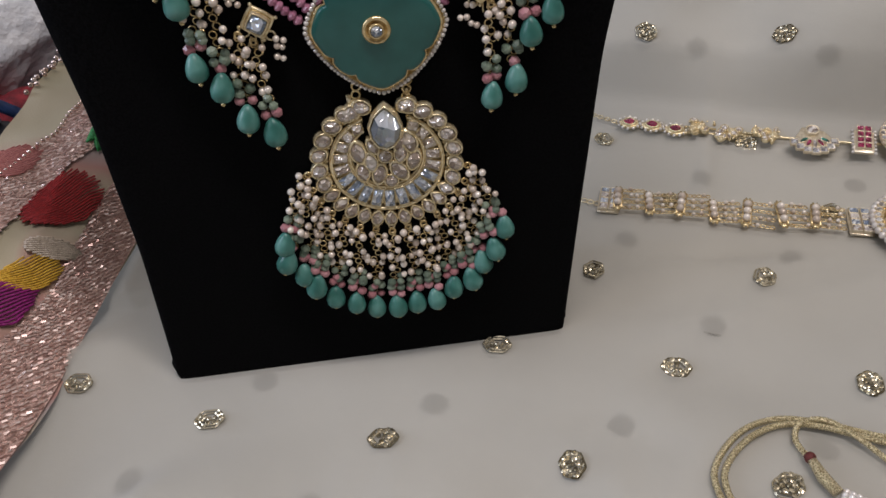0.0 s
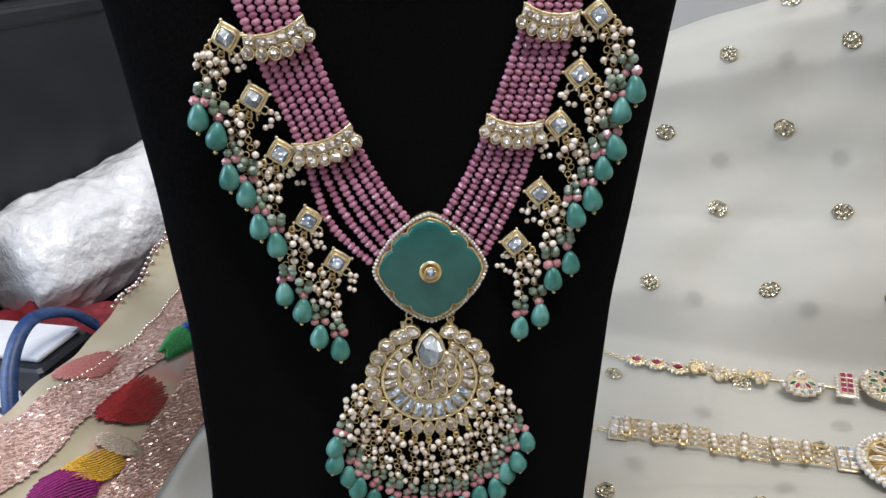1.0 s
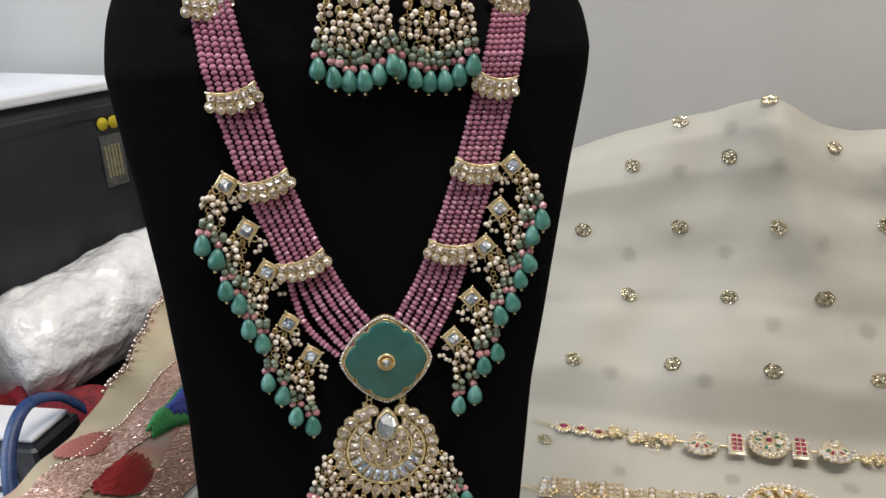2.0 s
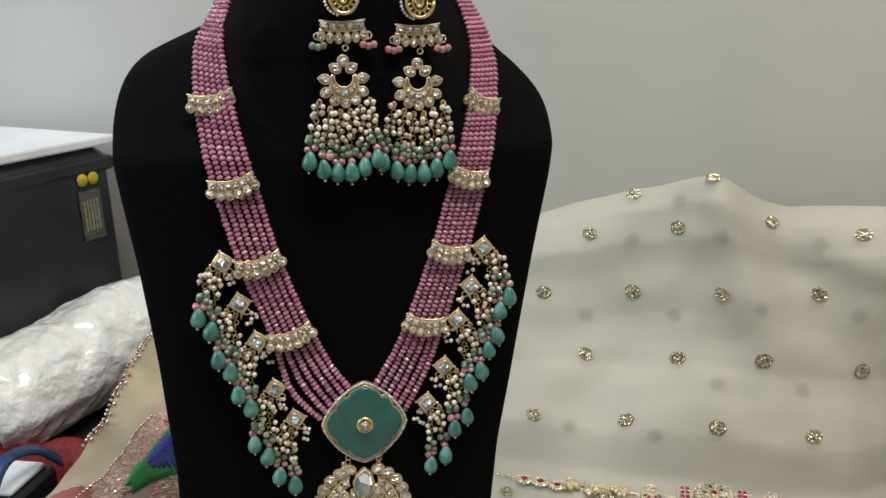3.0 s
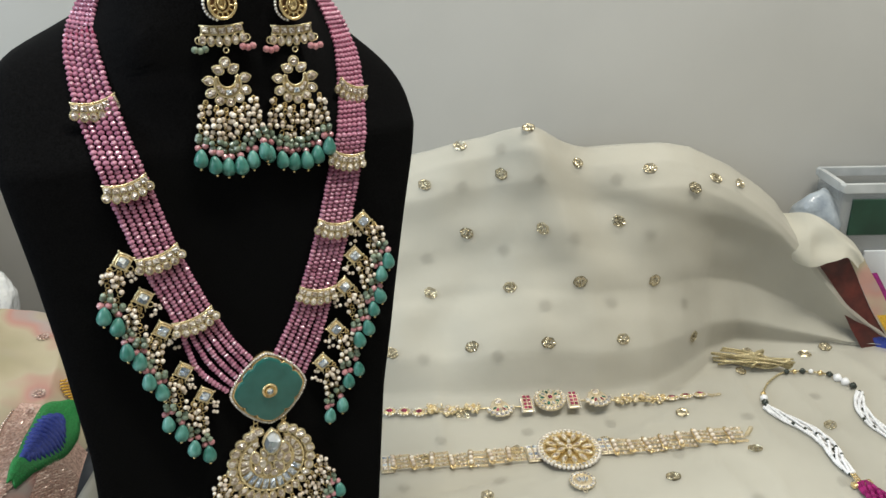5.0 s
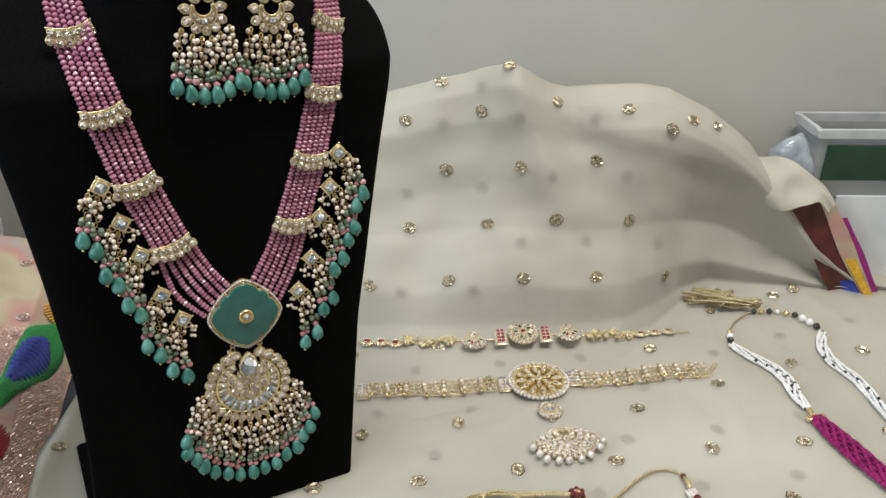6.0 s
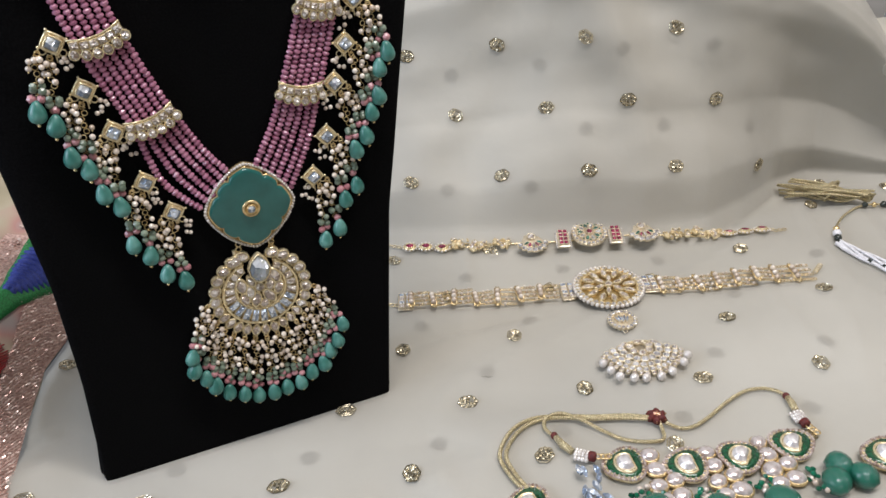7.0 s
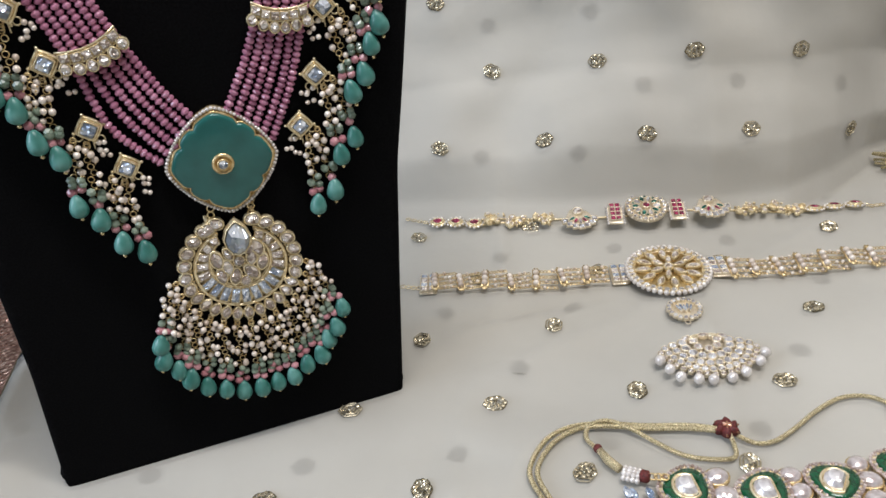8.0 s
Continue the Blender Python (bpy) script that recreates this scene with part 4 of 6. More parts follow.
    for deg, k in ((-160, 0.8), (-128, 1.0), (-90, 1.25), (-52, 1.0), (-20, 0.8)):
        a = radians(deg)
        set_stone(VOID, w, "rect", cx + 0.0058 * math.cos(a), cy + 0.0004 + 0.0054 * math.sin(a), 0.0017 * k, 0.0015 * k, deg - 90, 0.0022, 0.0020, CRYSTAL if deg == -90 else KUNDAN)
    body = part("crescent", g, PALE_GOLD, ear)
    lay_stones(body, w, PALE_GOLD)
    chain = Pile()
    for k in range(6):
        t = (k - 2.5) / 2.5
        x0, y0 = cx + t * 0.0142, cy - 0.0148 + 0.0060 * t * t
        x1, y1 = low_x - 0.0012 + t * 0.0195, 0.3350 - lower + 0.0075 * t * t
        dangle(body, chain, x0, y0, x1, y1, 0.0014 + 0.001 * (k % 2), 0.0044, 5, 0.0025, rnd)
    tagged(part("chain", chain, GOLD, body), kind="stuff")


build_earring(0.0265, 0.0030, 0.0, 1)
build_earring(0.0685, 0.0032, 0.0030, 2)

# ---- jewellery lying on the cloth ----


def ground_z(x, y):
    p, q = 0.94 * x - 0.342 * y, 0.342 * x + 0.94 * y
    lo, hi = 0.0, 0.9
    for _ in range(18):  # find the cloth that lies over this place
        s = (lo + hi) / 2
        a = cloth_at(p, s)
        if 0.342 * a[0] + 0.94 * a[1] < q:
            lo = s
        else:
            hi = s
    return cloth_at(p, s)[2]


def along(pts, t):
    """A place and heading (degrees) on a line, t from 0 to 1 by length."""
    pts = [Vector(p) for p in pts]
    lens = [(b - a).length for a, b in zip(pts, pts[1:])]
    want = t * sum(lens)
    for a, b, l in zip(pts, pts[1:], lens):
        if want <= l:
            break
        want -= l
    p = a.lerp(b, min(1, want / l))
    d = b - a
    return p, math.degrees(math.atan2(d.y, d.x))


def beaded_edge(parent, cx, cy, rx, ry, n, r, z, key="white_pearl", outline=None):
    for k in range(n):
        a = 2 * math.pi * k / n
        f = 1.0
        bead(parent, key, cx + rx * f * math.cos(a), cy + ry * f * math.sin(a), z, r)


def piece(parent, name, x, y, rot, pile, waiting, material, label="", tilt=0.0, half=0.0, metal=None):
    """Lays a jewel on the cloth; a tilted one leans on its far side."""
    ob = part(name, pile, material, parent, label, at=pose(x, y, ground_z(x, y) + 0.0012 + half * math.sin(radians(tilt)), tilt, 0, rot))
    lay_stones(ob, waiting, metal)
    return ob


# a slim chain of ruby and gold pieces
chain_bracelet = thing("chain_headpiece", pose(0, 0, 0), "slim gold chain with ruby stones and round centre", "headpiece")
spine = [(0.155, 0.557), (0.191, 0.543), (0.243, 0.527), (0.297, 0.508), (0.343, 0.496), (0.395, 0.482), (0.431, 0.475), (0.484, 0.463)]
part("spine_chain", Pile().add(tube(smooth_line([(x, y, ground_z(x, y) + 0.0014) for x, y in spine], 8), 0.0009, 5)), PALE_GOLD, chain_bracelet)


def ruby_drop():
    g, w = Pile(), []
    bezel(g, "pear", 0, 0, 0.0052, 0.0068, 90, 0, 0.0020)
    set_stone(g, w, "pear", 0, 0, 0.0040, 0.0050, 90, 0.0008, 0.0028, RUBY)
    hoop(g, 0.0078, 0, 0.001, 0.0014)
    return g, w


def gold_cluster(seed):
    rnd = random.Random(seed)
    g, w = Pile(), []
    for k in range(9):
        x, y = rnd.uniform(-0.0075, 0.0075), rnd.uniform(-0.0050, 0.0050)
        set_stone(g, w, rnd.choice(("round", "leaf", "round")), x, y, rnd.uniform(0.0022, 0.0030), rnd.uniform(0.0022, 0.0032), rnd.uniform(0, 180), rnd.uniform(0, 0.0014), 0.0028, rnd.choice((KUNDAN, PALE_GOLD, KUNDAN, GOLD)))
    for k in range(12):
        g.add(BALL, scaled(rnd.uniform(-0.009, 0.009), rnd.uniform(-0.0062, 0.0062), rnd.uniform(0.001, 0.003), rnd.uniform(0.0008, 0.0013)))
    g.add(tube([(-0.010, 0, 0.001), (0, 0.001, 0.001), (0.010, 0, 0.001)], 0.0008, 5))
    return g, w


def fan_piece():
    g, w = Pile(), []
    g.add(rings([(0.0105 * math.cos(a), 0.0105 * math.sin(a)) for a in (radians(200 + 140 * k / 14) for k in range(15))] + [(0.004, 0.007), (-0.004, 0.007)], [(1, 0), (1, 0.0012), (0.95, 0.0016)]))
    for k in range(7):
        a = radians(205 + 130 * k / 6)
        set_stone(VOID, w, "rect", 0.0100 * math.cos(a), 0.0100 * math.sin(a), 0.0020, 0.0020, 0, 0.001, 0.0024, PAVE)
    for k, mat in enumerate((TEAL, RUBY, PAVE, RUBY, TEAL)):
        a = radians(215 + 110 * k / 4)
        set_stone(VOID, w, "leaf", 0.0058 * math.cos(a), 0.0058 * math.sin(a), 0.0020, 0.0032, math.degrees(a) - 90, 0.001, 0.0026, mat)
    set_stone(VOID, w, "round", 0, 0.0036, 0.0034, 0.0034, 0, 0.001, 0.0028)
    big = Pile()
    big.v, big.f, big.n = [a * np.array((1.28, 1.28, 1.0)) for a in g.v], g.f, g.n
    w = [(sh, 1.28 * x, 1.28 * y, 1.28 * sx, 1.28 * sy, r, z, h, m) for sh, x, y, sx, sy, r, z, h, m in w]
    return big, w


def ruby_block():
    g, w = Pile(), []
    g.add(rings(RECT, [(1, 0), (1, 0.7), (0.94, 1)]), scaled(0, 0, 0, 0.0058, 0.0120, 0.0016))
    for i in range(2):
        for j in range(4):
            set_stone(VOID, w, "rect", -0.0021 + 0.0042 * i, -0.0072 + 0.0048 * j, 0.0021, 0.0024, 0, 0.0012, 0.0022, RUBY)
    return g, w


def rosette(r, petal, rim):
    g, w = Pile(), []
    g.add(lathe([(r, 0), (r * 1.02, 0.001), (r * 0.96, 0.0018)], 30))
    for k in range(10):
        a = 2 * math.pi * k / 10
        set_stone(g, w, "pear", 0.50 * r * math.cos(a), 0.50 * r * math.sin(a), 0.15 * r, 0.24 * r, math.degrees(a) + 90, 0.0012, 0.0030, petal if k % 2 else PAVE)
        b = a + math.pi / 10
        set_stone(g, w, "round", 0.66 * r * math.cos(b), 0.66 * r * math.sin(b), 0.09 * r, 0.09 * r, 0, 0.0012, 0.0028, petal)
    for k in range(22):
        a = 2 * math.pi * k / 22
        set_stone(g, w, "round", 0.90 * r * math.cos(a), 0.90 * r * math.sin(a), 0.125 * r, 0.125 * r, 0, 0.0012, 0.0026, rim)
    set_stone(g, w, "round", 0, 0, 0.22 * r, 0.22 * r, 0, 0.0016, 0.0036, RUBY)
    return g, w


HEADING = -17.0
row = [("ruby", 0.163, 0.554), ("ruby", 0.177, 0.549), ("ruby", 0.191, 0.543), ("gold", 0.206, 0.539), ("gold", 0.224, 0.532), ("gold", 0.243, 0.527), ("fan", 0.270, 0.518), ("block", 0.297, 0.509),
       ("rose", 0.320, 0.503), ("block", 0.343, 0.496), ("fan", 0.367, 0.490), ("gold", 0.395, 0.482), ("gold", 0.415, 0.479), ("gold", 0.431, 0.475), ("ruby_r", 0.447, 0.471), ("ruby_r", 0.461, 0.467), ("ruby_r", 0.476, 0.463)]
for i, (kind, x, y) in enumerate(row):
    if kind.startswith("ruby"):
        g, w = ruby_drop()
        ob = piece(chain_bracelet, "ruby_setting", x, y, HEADING + (180 if kind == "ruby_r" else 0), g, w, PALE_GOLD, "ruby drop edged with white seed stones", 12, 0.003)
        for k in range(12):
            a = 2 * math.pi * k / 12
            bead(ob, "white_pearl", 0.0070 * math.cos(a), 0.0055 * math.sin(a), 0.0014, 0.0010)
    elif kind == "gold":
        piece(chain_bracelet, "gold_link", x, y, HEADING, *gold_cluster(i), PALE_GOLD, "", 10, 0.003)
    elif kind == "fan":
        piece(chain_bracelet, "fan_setting", x, y, HEADING + 8, *fan_piece(), WHITE_GOLD, "fan-shaped setting with coloured stones", 12, 0.006, WHITE_GOLD)
    elif kind == "block":
        ob = piece(chain_bracelet, "ruby_block", x, y, HEADING, *ruby_block(), WHITE_GOLD, "rows of square rubies edged in white", 12, 0.006, WHITE_GOLD)
        for k in range(9):
            for sx in (-0.0062, 0.0062):
                bead(ob, "white_pearl", sx, -0.0120 + 0.0030 * k, 0.0014, 0.0011)
    else:
        ob = piece(chain_bracelet, "rosette", x, y, HEADING, *rosette(0.0158, JADE, PAVE), WHITE_GOLD, "round rosette with white and green stones", 12, 0.010)
g = Pile()
for a, b in (((0.141, 0.565), (0.158, 0.556)), ((0.482, 0.463), (0.499, 0.461))):
    for k in range(5):
        x, y = a[0] + (b[0] - a[0]) * k / 4, a[1] + (b[1] - a[1]) * k / 4
        hoop(g, x, y, ground_z(x, y) + 0.0015, 0.0019)
part("clasp_chain", g, PALE_GOLD, chain_bracelet)

# a broad chain belt with an oval centre and a hanging fan
belt = thing("chain_belt", pose(0, 0, 0), "broad pale gold chain belt with oval stone centre", "belt")


def belt_link(width, length):
    """A gold bar with star ends, then four fine chains that run to the next bar."""
    g = Pile()
    for sx in (-0.0022, 0.0022):
        g.add(tube([(-length / 2 + sx, -width / 2, 0.0022), (-length / 2 + sx, width / 2, 0.0022)], 0.0007, 5))
    for sy in (-1, 1):
        for a in (0, 60, 120):
            c, s = 0.0024 * math.cos(radians(a)), 0.0024 * math.sin(radians(a))
            g.add(tube([(-length / 2 - c, sy * width / 2 - s, 0.0022), (-length / 2 + c, sy * width / 2 + s, 0.0022)], 0.0007, 4))
    for k in range(4):
        y = width * (k / 3 - 0.5) * 0.9
        for q in range(5):
            hoop(g, -length / 2 + 0.0042 + (length - 0.0064) * q / 4, y, 0.0016, 0.0013, 0.0004)
    return g.mesh("belt_link", GOLD)


LINK = belt_link(0.0195, 0.0165)
for line, n in (([(0.142, 0.4745, 0), (0.179, 0.4655, 0), (0.226, 0.4535, 0), (0.266, 0.4440, 0)], 7), ([(0.347, 0.4205, 0), (0.380, 0.4150, 0), (0.413, 0.4090, 0), (0.476, 0.3925, 0)], 8)):
    for k in range(n):
        p, h = along(line, (k + 0.5) / n)
        ob = part("belt_link", LINK, None, belt, at=pose(p.x, p.y, ground_z(p.x, p.y) + 0.0016 + random.uniform(0, 0.0012), random.uniform(-7, 7), random.uniform(-6, 6), h + random.uniform(-7, 7)))
        for j in range(3):
            bead(ob, "pearl", -0.00825, 0.0056 * (j - 1), 0.0036, 0.0024)
        for j in range(4):
            for q in (0.42, 0.72):
                if random.random() < 0.8:
                    bead(ob, "pearl", -0.00825 + 0.0165 * q + random.uniform(-0.001, 0.001), 0.0176 * (j / 3 - 0.5) + random.uniform(-0.0007, 0.0007), 0.0026, 0.0013)
for x, y, rx in ((0.138, 0.4755, 0.0060), (0.2715, 0.4420, 0.0050), (0.3385, 0.4245, 0.0050)):
    g, w = Pile().add(rings(RECT, [(1, 0), (1, 0.7), (0.95, 1)]), scaled(0, 0, 0, 0.0064, 0.0112, 0.0010)), []
    for i in range(2):
        for j in range(4):
            set_stone(VOID, w, "rect", (i - 0.5) * 0.0058, (j - 1.5) * 0.0052, 0.0027, 0.0025, 0, 0.0006, 0.0028, CRYSTAL if j % 2 else KUNDAN)
    piece(belt, "stone_block", x, y, -14, g, w, WHITE_GOLD, metal=WHITE_GOLD)
g, w = Pile(), []
part("oval_plate", Pile().add(lathe([(1, 0), (1.02, 0.4), (0.95, 1)], 40), scaled(0, 0, 0, 0.0275, 0.0272, 0.0022)), surface("dark_gold", (0.26, 0.17, 0.06), (0.44, 0.32, 0.14), 0.35, 0.9, 300), belt, at=pose(0.3035, 0.4310, ground_z(0.3035, 0.431) + 0.0012, 0, 0, -12))
for r in (0.0236, 0.0278):
    g.add(tube([(r * math.cos(a), 0.985 * r * math.sin(a), 0.0022) for a in (2 * math.pi * k / 48 for k in range(49))], 0.0007, 5))
for k in range(34):
    a = 2 * math.pi * k / 34
    set_stone(VOID, w, "round", 0.0262 * math.cos(a), 0.0258 * math.sin(a), 0.0025, 0.0025, 0, 0.0018, 0.0026, PAVE)
for k in range(12):
    a = 2 * math.pi * k / 12
    set_stone(VOID, w, "leaf", 0.0178 * math.cos(a), 0.0176 * math.sin(a), 0.0044, 0.0060, math.degrees(a) - 90, 0.0020, 0.0032)
for k in range(6):
    a = 2 * math.pi * k / 6 + 0.3
    set_stone(VOID, w, "leaf", 0.0088 * math.cos(a), 0.0086 * math.sin(a), 0.0036, 0.0052, math.degrees(a) - 90, 0.0024, 0.0036)
set_stone(VOID, w, "round", 0, 0, 0.0038, 0.0036, 0, 0.0030, 0.0036)
oval = piece(belt, "oval_centre", 0.3035, 0.4310, -12, g, w, PALE_GOLD, "oval gold centre ringed with white stones", metal=PALE_GOLD)
beaded_edge(oval, 0, 0, 0.0288, 0.0284, 44, 0.0020, 0.0026)
g, w = Pile(), []
g.add(lathe([(0.0105, 0), (0.0108, 0.0012), (0.0095, 0.0018)], 24))
for k in range(18):
    a = 2 * math.pi * k / 18
    set_stone(g, w, "round", 0.0100 * math.cos(a), 0.0100 * math.sin(a), 0.0020, 0.0020, 0, 0.0012, 0.0024, PAVE)
for k in range(5):
    set_stone(g, w, "leaf", -0.0040 + 0.002 * k, 0.0012 * (k % 2), 0.0020, 0.0046, 20 - 10 * k, 0.0014, 0.0026, CRYSTAL)
hoop(g, 0.001, 0.0125, 0.001, 0.0018)
hoop(g, -0.001, -0.0125, 0.001, 0.0018)
piece(belt, "small_disc", 0.2945, 0.3890, -12, g, w, WHITE_GOLD)
g, w = Pile(), []
for r, n, size, a0, a1, mat in ((0.0075, 5, 0.0032, 170, 370, KUNDAN), (0.0145, 9, 0.0034, 178, 362, PAVE), (0.0208, 12, 0.0031, 184, 356, PAVE), (0.0262, 16, 0.0027, 188, 352, PAVE), (0.0305, 18, 0.0020, 194, 346, KUNDAN)):
    for k in range(n):
        a = radians(a0 + (a1 - a0) * k / (n - 1))
        set_stone(VOID, w, "round", r * math.cos(a), 0.006 + 0.95 * r * math.sin(a), size, size, 0, 0.0010 + 0.05 * (0.03 - r), 0.0026, mat)
g.add(rings([(0.022 * math.cos(a), 0.006 + 0.021 * math.sin(a)) for a in (radians(182 + 176 * k / 16) for k in range(17))] + [(0.010, 0.014), (-0.010, 0.014)], [(1, 0), (1, 0.0010)]))
for k in range(5):
    set_stone(VOID, w, "leaf", 0.006 * (k - 2), 0.0115 - 0.0012 * abs(k - 2), 0.0032, 0.0046, 90 - 20 * (k - 2), 0.0018, 0.0032, PALE_GOLD if k % 2 else KUNDAN)
fan = piece(belt, "hanging_fan", 0.2885, 0.3470, -12, g, w, WHITE_GOLD, "fan pendant fringed with white pearls", metal=WHITE_GOLD)
for x, y in ((0.256, 0.346), (0.258, 0.337), (0.261, 0.329), (0.270, 0.324), (0.278, 0.321), (0.289, 0.319), (0.299, 0.321), (0.312, 0.327), (0.319, 0.333)):
    p = pose(0.2885, 0.3470, 0, 0, 0, -12).inverted() @ Vector((x, y, 0))
    bead(fan, "white_pearl", p.x, p.y, 0.0030, 0.0035)
g = Pile()
for k in range(5):
    hoop(g, 0.480 + 0.0026 * k, 0.394 + 0.0018 * k, ground_z(0.49, 0.402) + 0.0018, 0.0020)
for k in range(4):
    hoop(g, 0.120 + 0.0036 * k, 0.482 - 0.002 * k, ground_z(0.125, 0.48) + 0.0018, 0.0020)
part("clasp_chain", g, PALE_GOLD, belt)

# the emerald choker with its gold cord
choker = thing("choker", pose(0, 0, 0), "emerald and white stone choker with a gold thread cord", "choker")


HALF = [(math.cos(a), max(-0.66, math.sin(a)) - 0.05) for a in (2 * math.pi * k / 28 for k in range(28))]


def kundan_piece(size):
    """A half-round stone in an emerald ring with a fine paved rim."""
    g = Pile()
    g.add(rings(DOME, [(1, 0), (1.03, 0.4), (1.0, 0.8), (0.95, 0.8)]), scaled(0, 0, 0, size, size * 0.92, 0.0050))
    g.add(rings(HALF, [(0.62, 0.6), (0.62, 1.12), (0.54, 1.20), (0.48, 0.8)]), scaled(0, 0, 0, size, size * 0.92, 0.0050, 65))
    return g


def build_kundan(parent, x, y, rot, size):
    ob = part("emerald_setting", kundan_piece(size), PALE_GOLD, parent, "white stone in an emerald enamel ring", at=pose(x, y, ground_z(x, y) + 0.0015, 0, 0, rot))
    part("enamel_ring", Pile().add(rings(DOME, [(0.86, 0.6), (0.85, 0.98), (0.50, 0.98), (0.48, 0.6)]), scaled(0, 0, 0, size, size * 0.92, 0.0050)), EMERALD, ob)
    part("stone", Pile().add(rings(HALF, [(0.49, 0.8), (0.46, 1.3), (0.32, 1.8), (0.12, 1.95)]), scaled(0, 0, 0, size, size * 0.92, 0.0050, 65)), FOIL, ob, smooth=False)
    for k in range(44):
        a = 2 * math.pi * k / 44
        f = pick(a)
        bead(ob, "paved_stone", size * 1.03 * f * math.cos(a), size * 0.95 * f * math.sin(a), 0.0040, 0.00105)
        if k % 2:
            bead(ob, "paved_stone", size * 0.91 * f * math.cos(a), size * 0.84 * f * math.sin(a), 0.0046, 0.00085)
    return ob


FOIL = surface("silver_foil_stone", (0.55, 0.51, 0.49), (0.95, 0.93, 0.91), 0.14, 0.4, 190, 0.3, 0.001, coat=0.6)
BIG = [(0.2250, 0.2535, 45), (0.2618, 0.2412, 40), (0.2980, 0.2365, 5), (0.3360, 0.2355, 10)]
for x, y, rot in BIG:
    build_kundan(choker, x, y, rot - 25, 0.0138)
BAROQUE = lathe([(0.3, 0.0), (0.85, 0.12), (1.0, 0.45), (0.86, 0.78), (0.5, 1.0), (0.15, 1.06)], 12)
baroque = Pile().add(BAROQUE).mesh("baroque_pearl", surface("rosy_pearl", (0.50, 0.42, 0.39), (0.88, 0.83, 0.80), 0.10, 0.5, 1.1, 0.12, 0.2, coat=0.8))
ring_m = Pile().add(lathe([(1.0, 0), (1.14, 0.1), (1.12, 0.4), (0.98, 0.5)], 14)).mesh("pearl_cup", GOLD)
rnd = random.Random(12)
for (x0, y0, _), (x1, y1, _) in zip(BIG, BIG[1:]):
    for dx, dy in ((0.0, 0.0085), (-0.001, -0.0025), (-0.006, -0.0145), (0.0065, -0.0130), (-0.008, -0.0255), (0.004, -0.0250)):
        x, y = (x0 + x1) / 2 + dx, (y0 + y1) / 2 + dy
        k = rnd.uniform(0.0054, 0.0064)
        m = scaled(x, y, ground_z(x, y) + 0.0018, k * 1.08, k * 0.92, 0.0052, rnd.uniform(-25, 25))
        part("pearl_cup", ring_m, None, choker, at=m)
        part("baroque_pearl", baroque, None, choker, at=m)
for i, (x0, y0, _) in enumerate(BIG):
    for k in range(26):
        x, y = x0 + rnd.uniform(-0.011, 0.010) + 0.002, y0 - 0.0185 - rnd.random() ** 1.3 * 0.024
        bead(choker, "emerald_bead" if k % 5 else "pearl", x, y, ground_z(x, y) + rnd.uniform(0.0025, 0.0065), rnd.uniform(0.0016, 0.0021), rnd.uniform(0, 90))
GEM = lathe([(0.4, 0.0), (0.9, 0.15), (1.0, 0.5), (0.8, 0.85), (0.4, 1.0)], 12)
gem = Pile().add(GEM).mesh("green_drop", JADE)
for x, y, k in ((0.3500, 0.2090, 0.0085), (0.3400, 0.1990, 0.0090), (0.3580, 0.1970, 0.0085), (0.300, 0.196, 0.0105), (0.262, 0.202, 0.0105), (0.226, 0.214, 0.0105)):
    part("green_drop", gem, None, choker, "carved green stone drop", at=scaled(x, y, ground_z(x, y) + 0.0015, k, k * 1.15, 0.012, rnd.uniform(-30, 30)))


def cord(parent, pts, r):
    """Two tightly plied gold threads along a line on the cloth."""
    rough = smooth_line([(x, y, ground_z(x, y) + r + 0.0012 + dz) for x, y, dz in pts], 16)
    line, run = [rough[0]], 0.0
    for a, b in zip(rough, rough[1:]):
        n = max(1, round((b - a).length / 0.0005))
        line += [a.lerp(b, (k + 1) / n) for k in range(n)]
    g, n = Pile(), len(line)
    for s in range(2):
        out = []
        for i, p in enumerate(line):
            d = (line[min(i + 1, n - 1)] - line[max(i - 1, 0)]).normalized()
            a = d.cross(Vector((0, 0, 1))).normalized()
            b = d.cross(a)
            t = i * 1.15 + math.pi * s
            out.append(p + 0.40 * r * (math.cos(t) * a + math.sin(t) * b))
        g.add(tube(out, 0.66 * r, 5))
    return part("cord", g, CORD, parent, "gold thread cord")


cord(choker, [(0.158, 0.256, 0), (0.153, 0.270, 0), (0.152, 0.286, 0), (0.166, 0.303, 0), (0.184, 0.312, 0), (0.203, 0.3115, 0), (0.226, 0.3025, 0), (0.248, 0.2945, 0), (0.262, 0.284, 0.001)], 0.0015)
cord(choker, [(0.161, 0.256, 0), (0.1565, 0.270, 0), (0.156, 0.285, 0), (0.169, 0.300, 0), (0.186, 0.3085, 0), (0.203, 0.308, 0.001), (0.225, 0.299, 0.001), (0.246, 0.2915, 0.001), (0.262, 0.282, 0.001)], 0.0015)
cord(choker, [(0.264, 0.280, 0.002), (0.261, 0.267, 0), (0.250, 0.2665, 0), (0.236, 0.275, 0), (0.226, 0.288, 0), (0.216, 0.301, 0.002), (0.206, 0.310, 0.003), (0.195, 0.309, 0.002), (0.1895, 0.300, 0), (0.192, 0.290, 0)], 0.0014)
